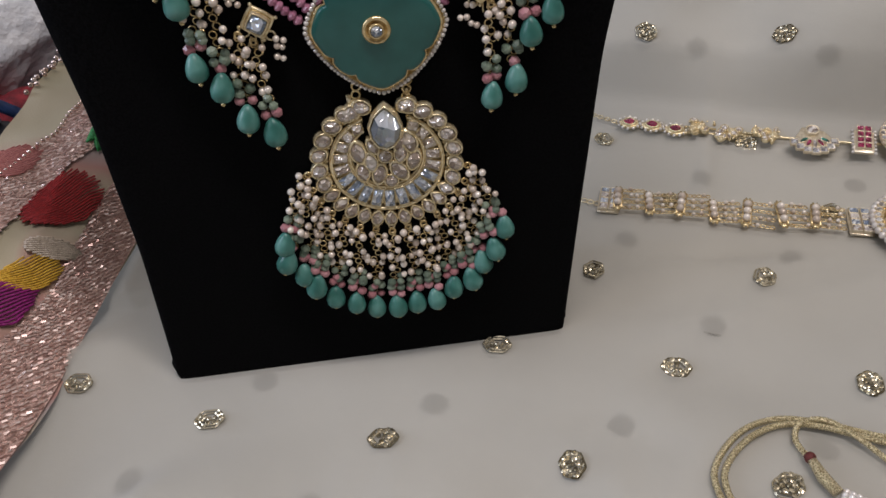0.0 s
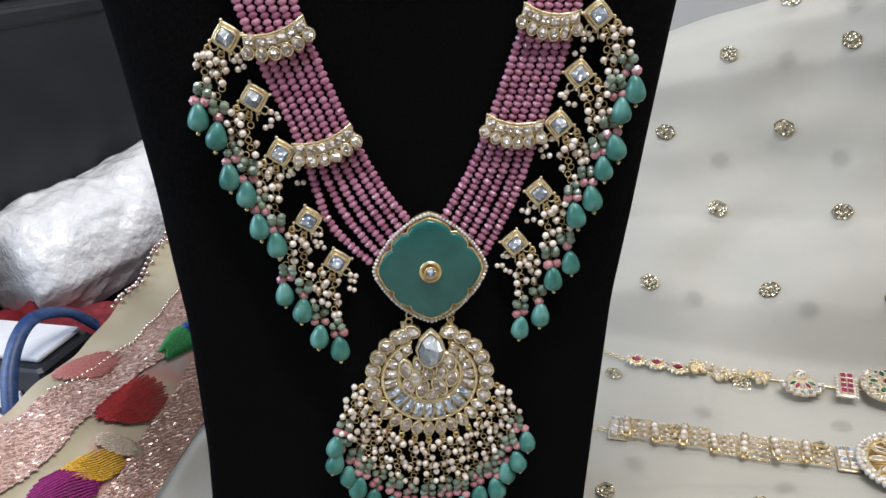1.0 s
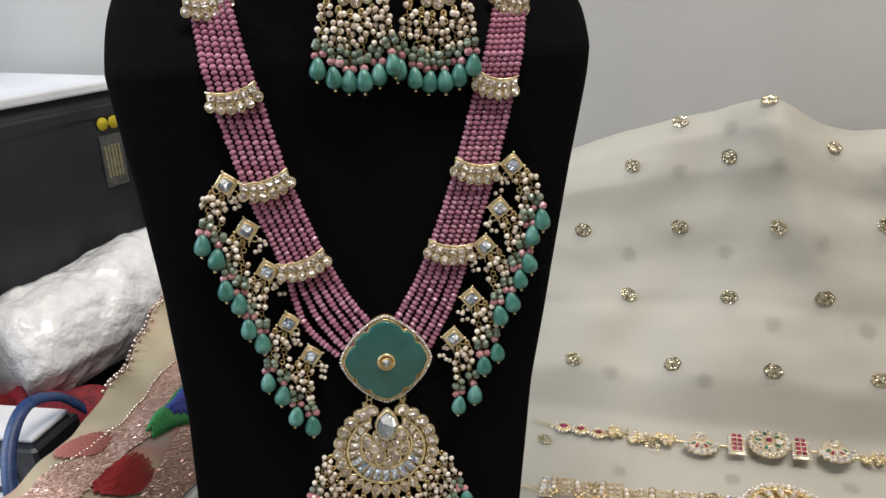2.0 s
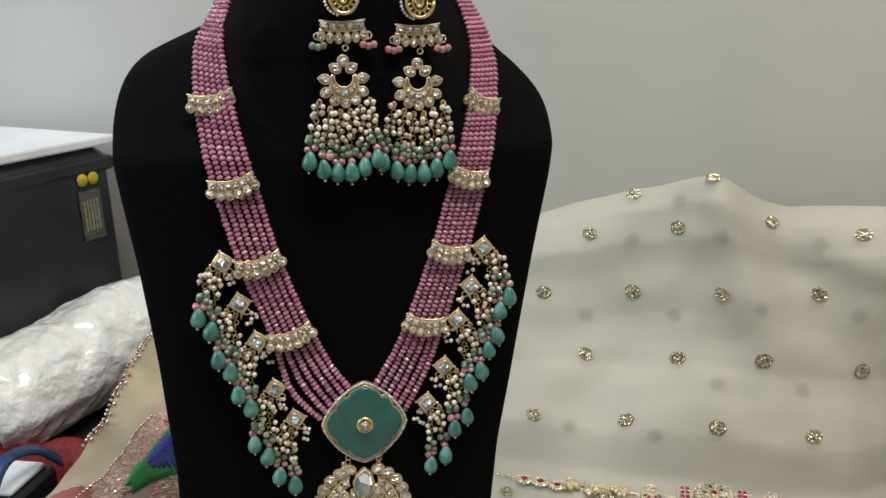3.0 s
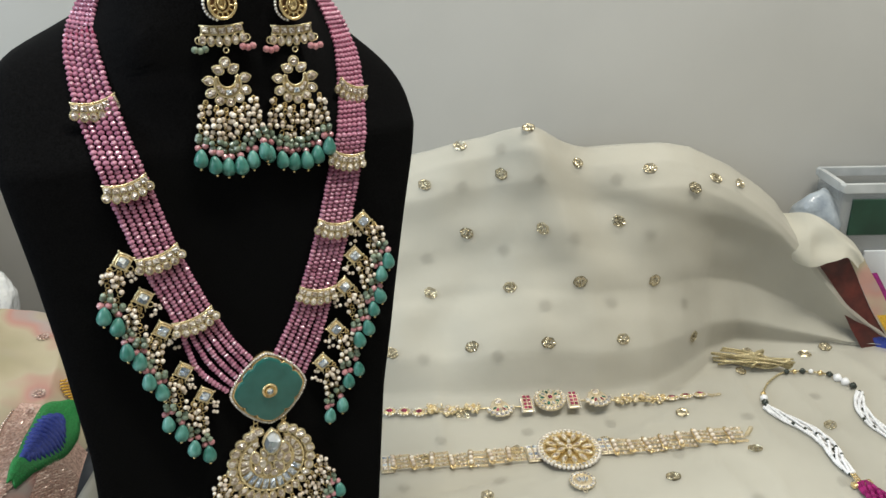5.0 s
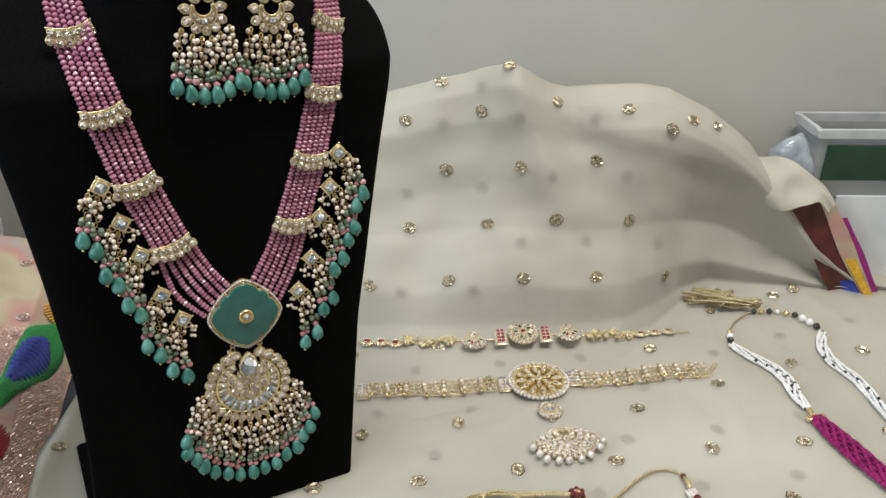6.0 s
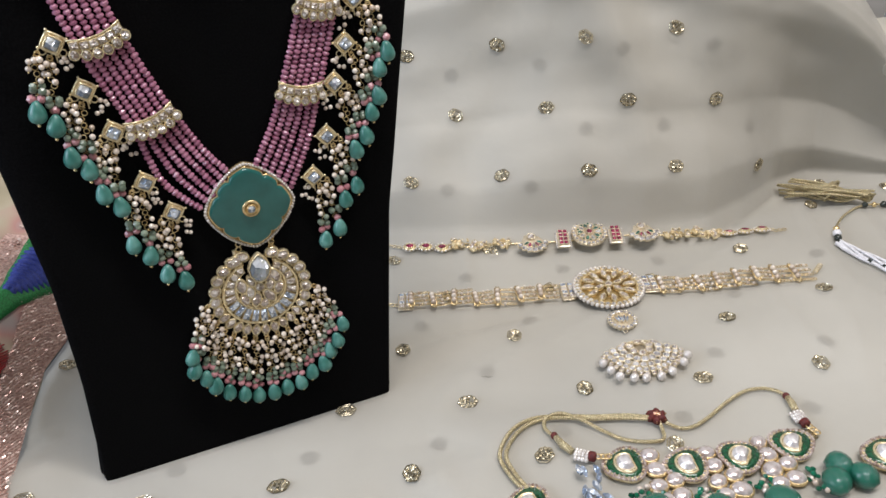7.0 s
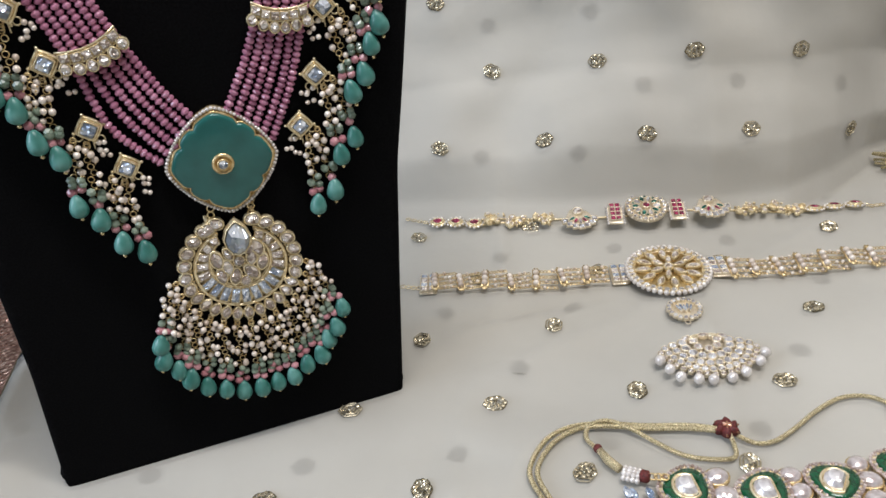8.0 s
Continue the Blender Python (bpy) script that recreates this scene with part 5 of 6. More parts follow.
cord(choker, [(0.268, 0.2780, 0.001), (0.276, 0.272, 0), (0.286, 0.271, 0), (0.300, 0.2755, 0), (0.322, 0.2855, 0), (0.340, 0.2905, 0), (0.353, 0.2885, 0), (0.361, 0.282, 0), (0.3625, 0.276, 0)], 0.0014)
for pts in ([(0.192, 0.290), (0.194, 0.281), (0.1975, 0.2735)], [(0.3625, 0.276), (0.3615, 0.268), (0.3595, 0.262)]):
    g = Pile().add(tube([(x, y, ground_z(x, y) + 0.0036) for x, y in pts], [0.0018, 0.0026, 0.0024], 8))
    part("cord_sleeve", g, CORD, choker, "gold wrapped cord end")
    x, y = pts[0]
    part("thread_binding", Pile().add(BALL, scaled(x, y, ground_z(x, y) + 0.0034, 0.0026)), RED_THREAD, choker)
for x, y, rot in ((0.2020, 0.2690, -35), (0.3580, 0.2565, -95)):
    for i in range(4):
        for j in range(4):
            p = pose(x, y, 0, 0, 0, rot) @ Vector(((i - 1.5) * 0.0024, (j - 1.5) * 0.0024, 0))
            bead(choker, "white_pearl", p.x, p.y, ground_z(x, y) + 0.0045 - 0.0009 * abs(j - 1.5), 0.0016)
    p = pose(x, y, 0, 0, 0, rot) @ Vector((0.0068, 0, 0))
    part("thread_binding", Pile().add(lathe([(0.6, -0.8), (1, -0.5), (1, 0.5), (0.6, 0.8)], 10), scaled(p.x, p.y, ground_z(x, y) + 0.004, 0.0034, None, None, rot, 0, 90)), RED_THREAD, choker)
    g = Pile()
    for k in range(3):
        hoop(g, p.x + (0.004 + 0.003 * k) * math.cos(radians(rot + 15)), p.y + (0.004 + 0.003 * k) * math.sin(radians(rot + 15)), ground_z(x, y) + 0.004, 0.0022, 0.0006)
    part("link", g, GOLD, choker)
knot = Pile()
for k in range(6):
    a = 2 * math.pi * k / 6
    knot.add(rings(LEAF, [(1, 0), (0.9, 0.7), (0.5, 1)]), scaled(0.2645 + 0.0035 * math.cos(a), 0.2835 + 0.0035 * math.sin(a), ground_z(0.264, 0.283) + 0.0020, 0.0040, 0.0046, 0.0050, math.degrees(a) - 60, 18))
part("knot", knot, RED_THREAD, choker, "dark red thread knot on the cord")
g = Pile()
for k in range(3):
    a = k * 1.1
    g.add(tube([(0.2645 + 0.0070 * math.cos(a) * s, 0.2835 + 0.0070 * math.sin(a) * s, ground_z(0.264, 0.283) + 0.0075 - 0.003 * abs(s)) for s in (-1, -0.5, 0, 0.5, 1)], 0.0007, 5))
part("knot_wire", g, surface("copper_wire", (0.5, 0.26, 0.16), (0.75, 0.45, 0.30), 0.3, 1.0, 300), choker)
# a bunch of clear stones by the cord's end
bunch = thing("stone_bunch", pose(0, 0, 0), "bunch of clear and grey glass drops", "glass drops")
for k in range(12):
    x, y = 0.1975 + rnd.uniform(-0.008, 0.008), 0.2440 + rnd.uniform(-0.014, 0.014)
    part("glass_drop", stone_mesh("leaf", CRYSTAL), None, bunch, at=scaled(x, y, ground_z(x, y) + 0.0015 + rnd.uniform(0, 0.003), 0.0042, 0.0058, 0.004, rnd.uniform(-40, 40)))


def green_earring(x, y, rot, label):
    ob = thing("green_earring", pose(0, 0, 0), label, "earring", "emerald earrings on the cloth")
    build_kundan(ob, x, y, rot, 0.0148)
    r2 = random.Random(int(x * 1000))
    for k in range(8):
        a, b = x + r2.uniform(-0.013, 0.013), y - 0.017 - r2.uniform(0, 0.006)
        bead(ob, "emerald_bead" if k % 3 else "pearl", a, b, ground_z(a, b) + 0.004, 0.0021, k * 20)
    for dx, dy in ((-0.012, -0.031), (0.013, -0.030), (0.0, -0.034)):
        part("green_drop", gem, None, ob, at=scaled(x + dx, y + dy, ground_z(x + dx, y + dy) + 0.0015, 0.0060, 0.0080, 0.009, r2.uniform(-15, 15)))
        for q in range(3):
            part("link", Pile().add(BALL, scaled(x + dx * (0.5 + 0.12 * q), y + dy * (0.55 + 0.1 * q), ground_z(x, y) + 0.003, 0.0016)), GOLD, ob)


green_earring(0.3855, 0.2080, 10, "emerald ringed white stone earring with green drops")
green_earring(0.1560, 0.2450, 30, "emerald ringed earring beside the gold cord")

# white seed-bead necklace with a gold tassel
white_neck = thing("seed_bead_necklace", pose(0, 0, 0), "white seed bead necklace with magenta bead bundle and tassel", "necklace")


def bead_rope(pts, strands, spread, r, material, name, dark_every=0):
    line = smooth_line([(x, y, ground_z(x, y) + 0.0022) for x, y in pts], 16)
    n = len(line)
    for s in range(strands):
        g, d = Pile(), Pile()
        for i, p in enumerate(line):
            t = i / (n - 1)
            e = math.sin(math.pi * min(1, max(0.08, t * 0.9 + 0.05))) ** 0.5
            h = (line[min(i + 1, n - 1)] - line[max(i - 1, 0)]).normalized()
            a = h.cross(Vector((0, 0, 1))).normalized()
            off = spread * e * math.sin(2.2 * t * math.pi + s * 2 * math.pi / strands)
            q = p + a * off + Vector((0, 0, 0.0010 * (1 + math.cos(2.2 * t * math.pi + s * 2 * math.pi / strands))))
            (d if dark_every and (i + 7 * s) % dark_every in (0, 1) else g).add(RONDELLE, bead_pose(q, h, r))
        tagged(part(name, g, material, white_neck, smooth=False), kind="stuff")
        if d.n:
            tagged(part("dark_bead_row", d, DARK_BEAD, white_neck, smooth=False), kind="stuff")


bead_rope([(0.5280, 0.424), (0.5330, 0.404), (0.5400, 0.376), (0.5375, 0.350), (0.5280, 0.328), (0.5255, 0.310)], 6, 0.0065, 0.0015, WHITE_BEAD, "white_bead_strand", 29)
bead_rope([(0.6360, 0.408), (0.6170, 0.388), (0.6060, 0.360), (0.6060, 0.330), (0.5950, 0.295), (0.585, 0.262)], 6, 0.0060, 0.0015, WHITE_BEAD, "white_bead_strand", 31)
bead_rope([(0.5240, 0.297), (0.5225, 0.275), (0.5210, 0.250), (0.5200, 0.222), (0.518, 0.195)], 7, 0.0100, 0.0022, MAGENTA, "magenta_bead_strand", 0)
g = Pile()
for k in range(4):
    hoop(g, 0.5255 - 0.001 * k, 0.3090 - 0.0032 * k, ground_z(0.534, 0.308) + 0.003, 0.0024, 0.0006)
g.add(box(0.0200, 0.0055, 0.0040, 0.2), pose(0.5235, 0.2965, ground_z(0.523, 0.297) + 0.001, 0, 0, -8))
part("end_cap", g, GOLD, white_neck, "gold end cap")
top_line = [(0.530, 0.427), (0.540, 0.442), (0.562, 0.459), (0.590, 0.467), (0.616, 0.460), (0.634, 0.444), (0.639, 0.416)]
g = Pile().add(tube(smooth_line([(x, y, ground_z(x, y) + 0.003) for x, y in top_line], 8), 0.0011, 6))
part("cord", g, CORD, white_neck)
for t, mat, r in ((0.02, DARK_BEAD, 0.0036), (0.07, WHITE_BEAD, 0.0040), (0.12, GOLD, 0.0030), (0.50, DARK_BEAD, 0.0030), (0.56, GOLD, 0.0026), (0.62, DARK_BEAD, 0.0034), (0.68, WHITE_BEAD, 0.0026), (0.74, GOLD, 0.0030), (0.80, DARK_BEAD, 0.0034),
                  (0.86, WHITE_BEAD, 0.0046), (0.92, WHITE_BEAD, 0.0046), (0.98, DARK_BEAD, 0.0038)):
    p, h = along([(x, y, 0) for x, y in top_line], t)
    part("large_bead", Pile().add(RONDELLE, scaled(p.x, p.y, ground_z(p.x, p.y) + 0.004, r, None, r * 1.3, h, 0, 90)), mat, white_neck)
g = Pile()
rt = random.Random(5)
for k in range(16):
    a, b = Vector((0.600, 0.470)), Vector((0.541 + rt.uniform(-0.008, 0.008), 0.513 + rt.uniform(-0.009, 0.009)))
    mid = a.lerp(b, 0.5) + Vector((rt.uniform(-0.008, 0.008), rt.uniform(-0.010, 0.010)))
    q = [a + Vector((rt.uniform(-1, 1), rt.uniform(-1, 1))) * 0.003, mid, b]
    g.add(tube(smooth_line([(p.x, p.y, ground_z(p.x, p.y) + rt.uniform(0.002, 0.017)) for p in q], 6), 0.0013, 5))
part("tassel", g, CORD, white_neck, "loose gold thread tassel")
hoops = Pile()
for k in range(5):
    a = rt.uniform(0, 6)
    cx, cy = 0.566 + rt.uniform(-0.015, 0.015), 0.494 + rt.uniform(-0.012, 0.012)
    hoops.add(tube([(cx + 0.012 * math.cos(t), cy + 0.006 * math.sin(t + a), ground_z(cx, cy) + 0.009 + 0.006 * math.sin(t)) for t in (2 * math.pi * q / 14 for q in range(15))], 0.0014, 5))
part("tassel_loop", hoops, CORD, white_neck)

# ---- the embroidered scarf heaped beside the bust ----
SCARF_HEM = [(0.10, -0.185), (0.304, -0.168), (0.324, -0.163), (0.35, -0.159), (0.40, -0.156), (0.45, -0.153), (0.49, -0.1495), (0.523, -0.137), (0.566, -0.132), (0.70, -0.114), (0.80, -0.10)]
SCARF_BACK = [(0.10, -0.35), (0.409, -0.244), (0.448, -0.234), (0.489, -0.224), (0.526, -0.216), (0.572, -0.214), (0.62, -0.214), (0.70, -0.213), (0.80, -0.212)]


def scarf_z(x, y):
    d = max(0.0, table_of(SCARF_HEM, y)[0] - x)
    rise = 0.015 + 0.09 * (y - 0.3)
    fold = 0.0055 * wob(x, y, 34, 2.0) + 0.009 * wob(x + 0.4 * y, y * 0.5, 18, 9.0)
    return max(0.004, rise * min(1, d / 0.03) ** 0.8 + 0.42 * d + min(1, d / 0.02) * fold + 0.003)


def scarf_xy(a, b):
    y = 0.12 + 0.64 * b
    hem, back = table_of(SCARF_HEM, y)[0], table_of(SCARF_BACK, y)[0]
    hem += 0.004 * wob(y, 0, 16, 1.0)
    return hem + (back - hem) * a, y


def scarf_patch(a0, a1, b0, b1, lift, nu=40, nv=90, shape=None):
    def fn(i, j):
        a, b = a0 + (a1 - a0) * i, b0 + (b1 - b0) * j
        x, y = scarf_xy(a, b)
        return (x, y, scarf_z(x, y) + lift)
    return Pile().add(grid(nu, nv, fn))


def b_of(y):
    return (y - 0.12) / 0.64


def scarf_cloth_material():
    m, nt, p = nodes_of("printed_organza")
    g = grain(nt, 11.0, 2.0)
    link(nt, ramp(nt, g, [(0.28, (0.34, 0.30, 0.18)), (0.50, (0.45, 0.39, 0.27)), (0.57, (0.46, 0.24, 0.20)), (0.62, (0.38, 0.31, 0.29)), (0.68, (0.40, 0.34, 0.23)), (0.80, (0.36, 0.30, 0.27))]), p.inputs["Base Color"])
    p.inputs["Roughness"].default_value = 0.6
    p.inputs["Sheen Weight"].default_value = 0.3
    bump(nt, p, grain(nt, 900.0), 0.3, 0.0005)
    return m


ROSE_GOLD = surface("rose_gold_sequin_band", (0.50, 0.29, 0.23), (0.88, 0.64, 0.56), 0.38, 0.35, 420, 1.0, 0.0012)
SCARF = scarf_cloth_material()
scarf = thing("embroidered_scarf", pose(0, 0, 0), "peach printed scarf with rose gold sequin border and embroidery", "scarf")
part("fabric", scarf_patch(0.0, 1.0, 0.0, 1.0, 0.0, 60, 150), SCARF, scarf)
BAND_HEM = [(0.10, -0.240), (0.20, -0.220), (0.30, -0.205), (0.375, -0.180), (0.392, -0.1745), (0.42, -0.170), (0.441, -0.1695), (0.478, -0.1645), (0.504, -0.161), (0.56, -0.150), (0.62, -0.132)]
BAND_UP = [(0.30, -0.285), (0.36, -0.255), (0.412, -0.2350), (0.4354, -0.2260), (0.4633, -0.2104), (0.4845, -0.2026), (0.506, -0.193), (0.5377, -0.1873), (0.578, -0.1839), (0.62, -0.170), (0.65, -0.148)]
BAND_LOW = [(0.30, -0.245), (0.370, -0.2154), (0.389, -0.2066), (0.410, -0.200), (0.4525, -0.1942), (0.490, -0.1774), (0.507, -0.1695), (0.53, -0.157), (0.62, -0.130)]


def strip(line0, line1, y0, y1, lift, nu=18, nv=110):
    def fn(i, j):
        y = y0 + (y1 - y0) * j
        x = table_of(line0, y)[0] * (1 - i) + table_of(line1, y)[0] * i
        return (x, y, scarf_z(x, y) + lift)
    return Pile().add(grid(nu, nv, fn))


part("hem_band", strip([(y, x + 0.001) for y, x in SCARF_HEM], BAND_HEM, 0.12, 0.60, 0.0016), ROSE_GOLD, scarf, "rose gold sequin border")
SPARK = surface("rose_sequin", (0.52, 0.33, 0.28), (0.92, 0.76, 0.68), 0.34, 0.6, per="piece")


def spangle(line0, line1, y0, y1, rows_n, cols_n, seed):
    """Rows of small tilted sequins over a band."""
    r3, g = random.Random(seed), Pile()
    for i in range(rows_n):
        for j in range(cols_n):
            y = y0 + (y1 - y0) * (j + r3.uniform(-0.2, 0.2)) / cols_n
            t = (i + 0.5 * (j % 2) + r3.uniform(-0.2, 0.2)) / rows_n
            x = table_of(line0, y)[0] * (1 - t) + table_of(line1, y)[0] * t
            g.add(rings(RECT, [(1, 0), (0.9, 1)]), scaled(x, y, scarf_z(x, y) + 0.0024, 0.0014, 0.00062, 0.0004, 35 + r3.uniform(-20, 20), r3.uniform(-30, 30), r3.uniform(-30, 30)))
    return tagged(part("sequin_scatter", g, SPARK, scarf, smooth=False), kind="stuff")


spangle(SCARF_HEM, BAND_HEM, 0.18, 0.56, 13, 170, 3)


def motif_on_scarf(name, cx, cy, lx, ly, rot, material, lift, label, seed, n=22, thick=0.0022):
    """An embroidered leaf: stitches laid side by side across its width."""
    r3, g = random.Random(seed), Pile()
    c, s = math.cos(radians(rot)), math.sin(radians(rot))
    for k in range(n):
        t = 2 * (k + 0.5) / n - 1
        half = lx * (1 - t * t) ** 0.6 * r3.uniform(0.9, 1.05)
        pts = []
        for q in (-1, -0.6, -0.2, 0.2, 0.6, 1):
            u, v = q * half, t * ly + 0.18 * ly * abs(q)
            x, y = cx + c * u - s * v, cy + s * u + c * v
            pts.append((x, y, scarf_z(x, y) + lift + 0.0012 * (1 - q * q)))
        g.add(tube(pts, ly / n * 1.25, 5))
    return tagged(part(name, g, material, scarf, label), kind="stuff")


def feather_on_scarf(name, cx, cy, lx, ly, rot, material, lift, label, n, thick):
    """A feather filled with satin stitches that cross its width, broadest towards the tip."""
    g = Pile()
    c, s = math.cos(radians(rot)), math.sin(radians(rot))
    for k in range(n):
        t = (k + 0.5) / n
        half = ly * math.sin(math.pi * min(1, 0.06 + 0.92 * t)) ** 0.7 * (0.62 + 0.55 * t)
        pts = []
        for q in (-1, -0.66, -0.33, 0, 0.33, 0.66, 1):
            u, v = (2 * t - 1) * lx + 0.006 * (1 - abs(q)) - 0.003, q * half
            x, y = cx + c * u - s * v, cy + s * u + c * v
            pts.append((x, y, scarf_z(x, y) + lift + 0.0016 * (1 - q * q)))
        g.add(tube(pts, [thick * w for w in (0.35, 0.8, 1, 0.9, 1, 0.8, 0.35)], 6))
    return tagged(part(name, g, material, scarf, label), kind="stuff")


def thread(name, dark, light):
    return surface(name, dark, light, 0.5, 0.0, 700, 0.7, 0.0006, per=None)


T_RED, T_YEL = thread("red_floss", (0.22, 0.006, 0.006), (0.46, 0.02, 0.02)), thread("yellow_floss", (0.50, 0.26, 0.01), (0.80, 0.50, 0.05))
T_MAG, T_GRN, T_BLU = thread("magenta_floss", (0.18, 0.005, 0.10), (0.36, 0.02, 0.22)), thread("green_floss", (0.01, 0.14, 0.03), (0.03, 0.32, 0.08)), thread("blue_floss", (0.015, 0.03, 0.20), (0.04, 0.07, 0.40))
T_CRM, T_ROSE = thread("cream_floss", (0.50, 0.40, 0.30), (0.72, 0.62, 0.50)), thread("rose_floss", (0.44, 0.14, 0.13), (0.58, 0.24, 0.21))
part("inner_band", strip(BAND_LOW, BAND_UP, 0.30, 0.61, 0.0024), ROSE_GOLD, scarf, "second rose gold band across the scarf")
spangle(BAND_LOW, BAND_UP, 0.31, 0.60, 10, 130, 4)
motif_on_scarf("red_leaf", -0.1775, 0.4605, 0.026, 0.0115, 62, T_RED, 0.0032, "red embroidered leaf", 1)
motif_on_scarf("cream_leaf", -0.1750, 0.4270, 0.012, 0.006, 40, T_CRM, 0.0036, "cream stitched leaf", 2, 12)
motif_on_scarf("yellow_leaf", -0.1805, 0.4060, 0.020, 0.007, 58, T_YEL, 0.0036, "yellow embroidered leaf", 3, 14)
feather_on_scarf("green_feather", -0.1530, 0.574, 0.072, 0.0145, 75, T_GRN, 0.0030, "green and blue embroidered peacock feather", 90, 0.0016)
feather_on_scarf("blue_feather_eye", -0.1545, 0.570, 0.040, 0.0115, 75, T_BLU, 0.0042, "blue feather eye", 13, 0.0040)
motif_on_scarf("yellow_tip", -0.1345, 0.650, 0.012, 0.008, 60, T_YEL, 0.0060, "", 7, 10)
motif_on_scarf("pink_leaf", -0.210, 0.4740, 0.022, 0.010, 50, T_ROSE, 0.0026, "rose pink stitched leaf", 9, 16)
motif_on_scarf("magenta_leaf", -0.1870, 0.3825, 0.022, 0.010, 60, T_MAG, 0.0034, "magenta embroidered leaf", 4, 16)


edge_ball = Pile().add(BALL).mesh("edge_bead", surface("edge_bead_metal", (0.62, 0.44, 0.36), (0.94, 0.78, 0.70), 0.18, 0.9, per="object"))
rb = random.Random(8)
for k in range(40):
    y = 0.535 + 0.22 * k / 39
    x, yy = scarf_xy(1.0, b_of(y))
    for dx in ((0.0, 0.0040) if k % 2 else (0.0,)):
        part("edge_bead", edge_ball, None, scarf, at=scaled(x + dx - 0.001, yy + rb.uniform(-0.001, 0.001) + dx * 0.6, scarf_z(x, yy) + 0.002, 0.0018))
for k in range(44):
    y = 0.445 + 0.15 * k / 43
    x = table_of(BAND_UP, y)[0]
    part("edge_bead", edge_ball, None, scarf, at=scaled(x, y, scarf_z(x, y) + 0.0034, 0.0014))
for x, y in ((-0.1615, 0.716), (-0.1605, 0.6265), (-0.168, 0.600)):
    g = Pile()
    for k in range(9):
        a = 2 * math.pi * k / 9
        g.add(lathe([(0.0016, 0), (0.0012, 0.0006)], 7), pose(x + 0.005 * math.cos(a), y + 0.005 * math.sin(a), scarf_z(x, y) + 0.0022))
    g.add(lathe([(0.0026, 0), (0.002, 0.0008)], 8), pose(x, y, scarf_z(x, y) + 0.0022))
    part("sequin_flower", g, SPARK, scarf)

# ---- things behind the scarf ----
TABLE_Z = -0.014


def crumple(pile_vf, amount, scale, seed):
    v, f = pile_vf
    return [tuple(Vector(p) + amount * Vector((wob(p[0] + p[2], p[1], scale, seed), wob(p[0], p[1] + p[2], scale, seed + 3), wob(p[1], p[2] + p[0], scale, seed + 7)))) for p in v], f


roll = thing("bubble_wrap_roll", pose(-0.352, 0.655, TABLE_Z, 0, -6, 60), "crumpled roll of clear bubble wrap on the table", "packaging")
prof = []
for i in range(150):
    t = i / 149
    prof.append((0.057 * (1 - 0.30 * (abs(2 * t - 1)) ** 9) if 0 < i < 149 else 0.030, t * 0.26))
wrap = crumple(crumple(crumple(lathe(prof, 150), 0.007, 18, 1.5), 0.0036, 48, 4.5), 0.0012, 130, 2.5)
part("wrap", Pile().add(wrap, pose(-0.012, 0.006, 0.062, 0, 90, 0) @ Matrix.Diagonal((1.0, 1.0, 1, 1))), WRAP, roll)
crate = thing("storage_box", pose(-0.480, 0.764, TABLE_Z, 0, 0, 60.5), "black plastic storage box with a white board on top", "storage box")
part("body", Pile().add(box(0.40, 0.23, 0.290, 0.05)), BLACK_BOX, crate, smooth=False)
part("rim", Pile().add(box(0.406, 0.236, 0.016, 0.2), pose(0, 0, 0.262)), BLACK_BOX, crate, smooth=False)
lab = part("label", Pile().add(box(0.030, 0.002, 0.058, 0.3), pose(0.160, -0.1162, 0.185)), GREY_LABEL, crate, "worn grey label with yellow dots", smooth=False)
for dx in (-0.007, 0.008):
    part("dot", Pile().add(lathe([(0.0075, 0), (0.007, 0.0012)], 16), pose(0.160 + dx, -0.1165, 0.256, 90, 0, 0)), YELLOW, lab)
for k in range(5):
    part("print_bar", Pile().add(box(0.003, 0.0008, 0.036, 0.2), pose(0.150 + 0.0045 * k, -0.1176, 0.196)), GREY_BAR, lab, smooth=False)
white_lid = thing("white_board", pose(-0.480, 0.764, TABLE_Z + 0.2915, 0, 0, 60.5), "white marbled board lying on the black box", "board")
part("board", Pile().add(box(0.412, 0.240, 0.010, 0.2)), WHITE_BOARD, white_lid, smooth=False)

carton = thing("open_carton", pose(-0.318, 0.560, TABLE_Z, 0, 0, -12), "small black box with a white card and slot", "box")
part("body", Pile().add(box(0.100, 0.060, 0.046, 0.06)), BLACK_BOX, carton, smooth=False)
part("card", Pile().add(box(0.092, 0.048, 0.004, 0.3), pose(-0.004, 0.003, 0.0465)), PAPER, carton, smooth=False)
part("slip", Pile().add(box(0.034, 0.002, 0.016, 0.2), pose(0.010, -0.0312, 0.010)), PAPER, carton, smooth=False)
paper = thing("paper_sheet", pose(-0.300, 0.490, TABLE_Z + 0.0005, 0, 0, -20), "white sheet of paper on the table", "paper")
part("sheet", Pile().add(grid(12, 8, lambda a, b: (0.12 * (a - 0.5), 0.07 * (b - 0.5), 0.002 + 0.002 * math.sin(5 * a + 3 * b)))), PAPER, paper)
strap = thing("blue_strap", pose(0, 0, 0), "dark blue looped strap over the small box", "strap")
loop = smooth_line([(-0.262, 0.588, 0.030), (-0.272, 0.566, 0.056), (-0.282, 0.535, 0.066), (-0.284, 0.505, 0.050), (-0.276, 0.478, 0.022), (-0.262, 0.462, -0.008)], 8)
v, f = [], []
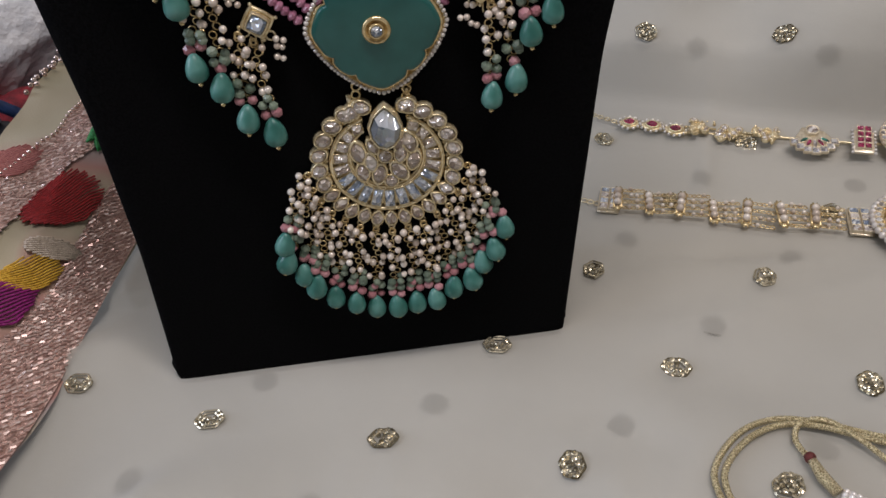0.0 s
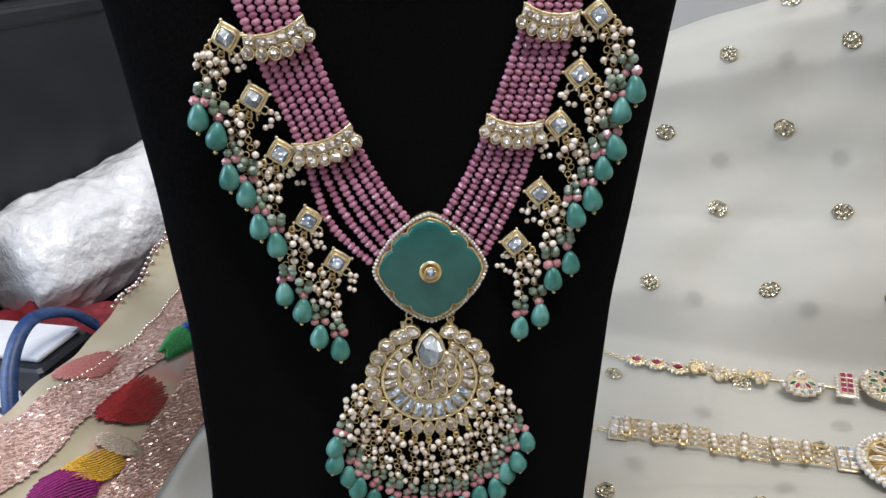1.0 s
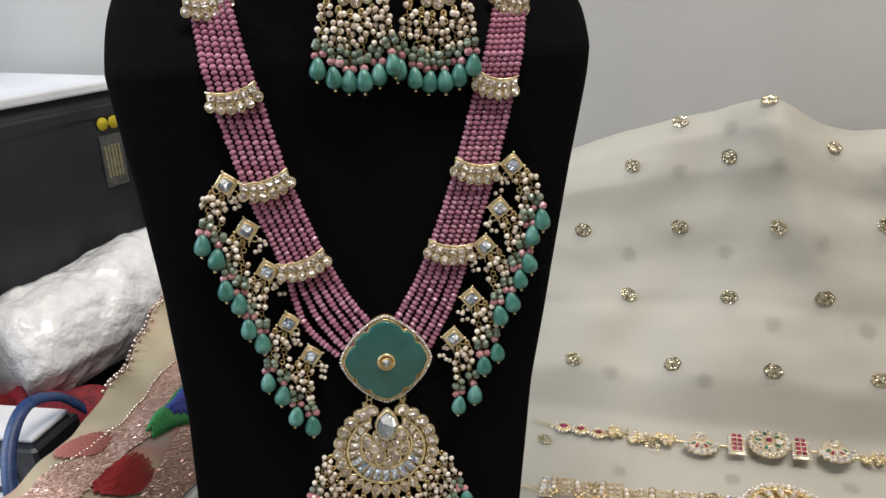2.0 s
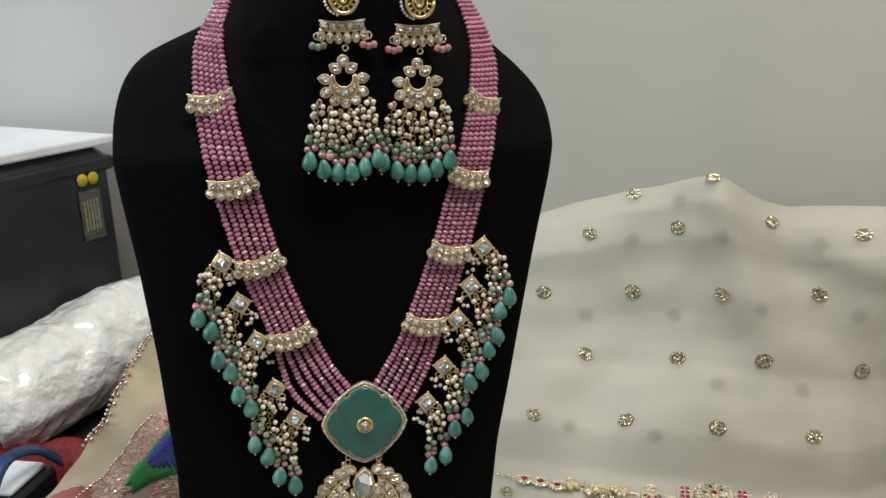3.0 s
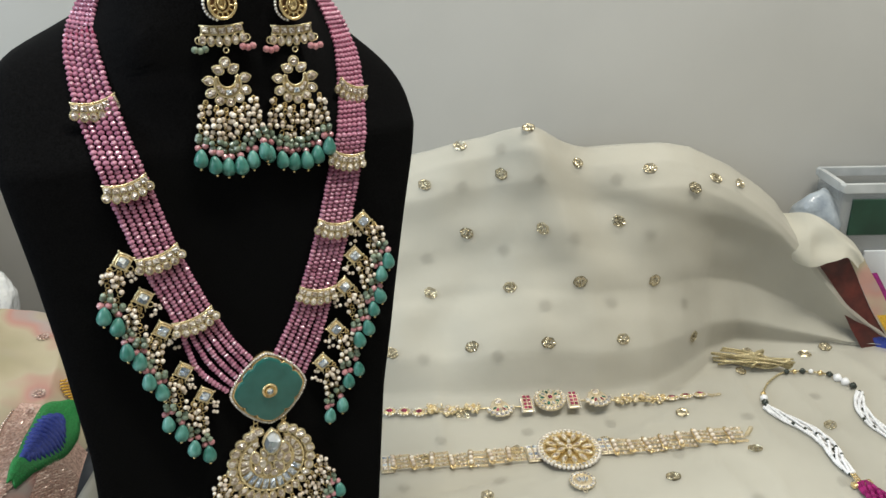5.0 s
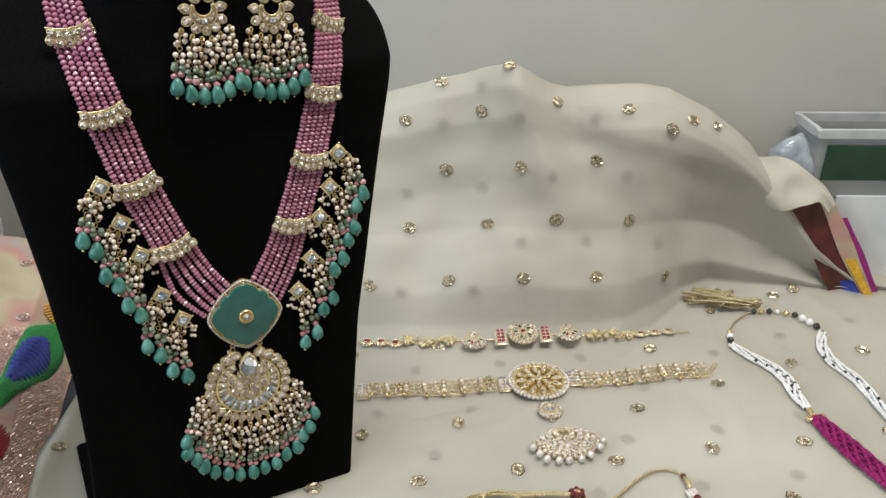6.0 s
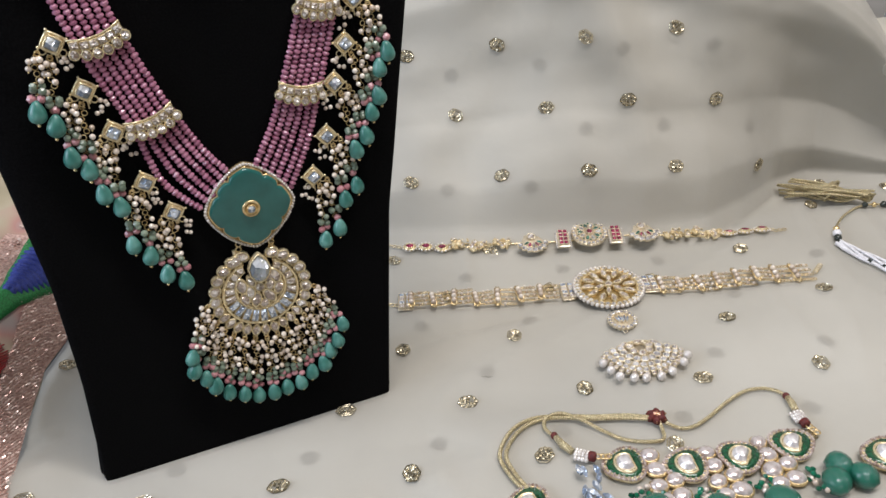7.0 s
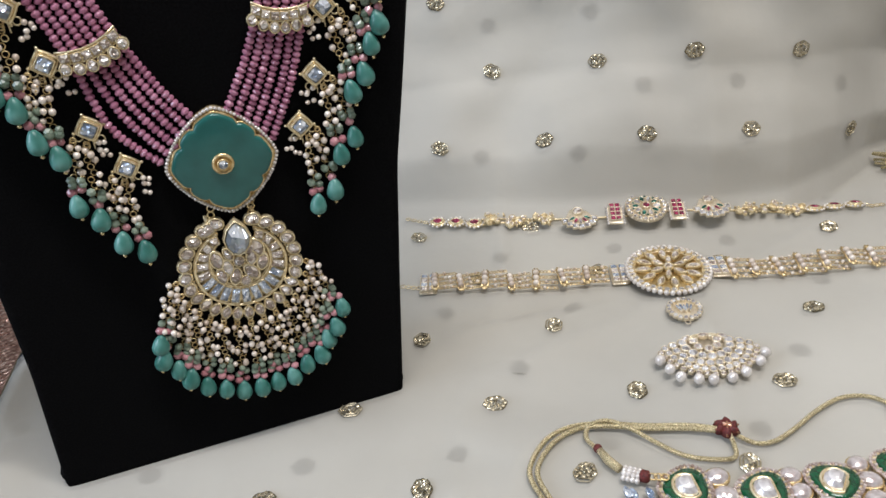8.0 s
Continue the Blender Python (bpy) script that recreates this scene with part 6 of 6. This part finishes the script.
for i, p in enumerate(loop):
    d = (loop[min(i + 1, len(loop) - 1)] - loop[max(i - 1, 0)]).normalized()
    a = d.cross(Vector((0.3, -0.4, 1))).normalized()
    n = a.cross(d)
    for s, h in ((-1, -1), (1, -1), (1, 1), (-1, 1)):
        v.append(tuple(p + 0.0055 * s * a + 0.0011 * h * n))
for i in range(len(loop) - 1):
    for k in range(4):
        f.append((4 * i + k, 4 * i + (k + 1) % 4, 4 * i + 4 + (k + 1) % 4, 4 * i + 4 + k))
part("band", Pile().add((v, f)), BLUE_STRAP, strap)
red = thing("red_cloth", pose(-0.315, 0.635, TABLE_Z), "crumpled dark red cloth under the bubble wrap", "cloth")
part("fold", Pile().add(crumple(grid(24, 12, lambda a, b: (0.16 * (a - 0.5), 0.06 * (b - 0.5), 0.004 + 0.040 * math.sin(math.pi * b) * (0.6 + 0.4 * math.sin(math.pi * a)))), 0.010, 30, 4.0)), RED_CLOTH, red)

# ---- things at the far end of the cloth ----
bag = thing("acrylic_case", ROOM @ pose(0.578, 0.757, TABLE_Z), "clear acrylic case with a dark green card inside", "case")
shell = Pile()
for dy in (-0.030, 0.030):
    shell.add(box(0.220, 0.003, 0.194, 0.3), pose(0, dy, 0.004))
for dx in (-0.1085, 0.1085):
    shell.add(box(0.003, 0.057, 0.194, 0.3), pose(dx, 0, 0.004))
shell.add(box(0.220, 0.063, 0.004, 0.3), pose(0, 0, 0))
part("shell", shell, CLEAR, bag, smooth=False)
edge = Pile()
for dy in (-0.032, 0.032):
    edge.add(box(0.226, 0.006, 0.010, 0.3), pose(0, dy, 0.198))
for dx in (-0.110, 0.110):
    edge.add(box(0.006, 0.058, 0.010, 0.3), pose(dx, 0, 0.198))
part("rim", edge, surface("grey_plastic", (0.40, 0.42, 0.43), (0.52, 0.54, 0.55), 0.25, 0.0, 30), bag, smooth=False)
part("card", Pile().add(box(0.206, 0.003, 0.042, 0.2), pose(0.004, -0.0335, 0.148)), DARK_GREEN, bag, smooth=False)
part("base_card", Pile().add(box(0.186, 0.003, 0.118, 0.2), pose(0.018, -0.0335, 0.010)), WHITE_BOARD, bag, smooth=False)
pouch = thing("plastic_bag", ROOM @ pose(0.452, 0.748, 0.082), "crumpled clear plastic bag against the case", "plastic bag")
part("film", Pile().add(crumple(lathe([(0.010, -0.094), (0.016, 0.0), (0.022, 0.03), (0.026, 0.06), (0.023, 0.080), (0.015, 0.094), (0.005, 0.098)], 26), 0.012, 28, 6.0)), surface("grey_film", (0.26, 0.30, 0.35), (0.50, 0.55, 0.60), 0.15, 0.0, 30, 0.8, 0.003, coat=0.6), pouch)
sari = thing("folded_sari", ROOM @ pose(0.464, 0.706, TABLE_Z), "folded maroon cloth with orange and gold border", "folded cloth")
MAROON = surface("maroon_silk", (0.05, 0.006, 0.006), (0.12, 0.02, 0.014), 0.45, 0.0, 60, 0.4, 0.001)
for name, x0, x1, z0, z1, lift, mat in (("maroon_panel", -0.022, 0.013, 0.0, 0.138, 0.0, MAROON), ("peach_border", 0.013, 0.031, 0.0, 0.126, 0.002, SCARF), ("gold_border", 0.016, 0.028, 0.0, 0.082, 0.005, T_YEL),
                                       ("blue_border", -0.004, 0.012, 0.0, 0.052, 0.004, T_BLU), ("magenta_edge", 0.031, 0.038, 0.0, 0.108, 0.002, T_MAG)):
    part(name, Pile().add(crumple(grid(8, 24, lambda a, b: (x0 + (x1 - x0) * a + 0.075 * (1 - (z0 + (z1 - z0) * b) / 0.124), -lift - 0.012 * (1 - b), z0 + (z1 - z0) * b)), 0.003, 40, 3.0)), mat, sari)
FLAP_TOP = smooth_line([(0.350, 0.150, 0), (0.392, 0.160, 0), (0.419, 0.163, 0), (0.440, 0.158, 0), (0.459, 0.146, 0), (0.482, 0.131, 0), (0.494, 0.116, 0)], 10)
FLAP_LOW = smooth_line([(0.352, 0.140, 0), (0.392, 0.130, 0), (0.414, 0.116, 0), (0.432, 0.114, 0), (0.450, 0.120, 0), (0.466, 0.121, 0), (0.484, 0.105, 0)], 10)


def flap_at(a, b):
    i = min(len(FLAP_TOP), len(FLAP_LOW)) - 1
    lo, hi = FLAP_LOW[round(a * i)], FLAP_TOP[round(a * i)]
    m = lo.lerp(hi, b)
    return tuple(ROOM @ Vector((m.x, 0.690 + 0.028 * b + 0.045 * max(0, (0.425 - m.x) / 0.07) * (1 - 0.6 * b) - 0.010 * math.sin(math.pi * b) + 0.005 * math.sin(40 * m.x + 5 * b), m.y)))


flap = Pile().add(crumple(grid(60, 14, flap_at), 0.004, 34, 8.0))
SHEER = cloth_material("sheer_organza", (0.49, 0.47, 0.395), (0.60, 0.575, 0.49), 0.85)
part("loose_flap", flap, SHEER, drape, "loose sheer flap over the folded cloth")
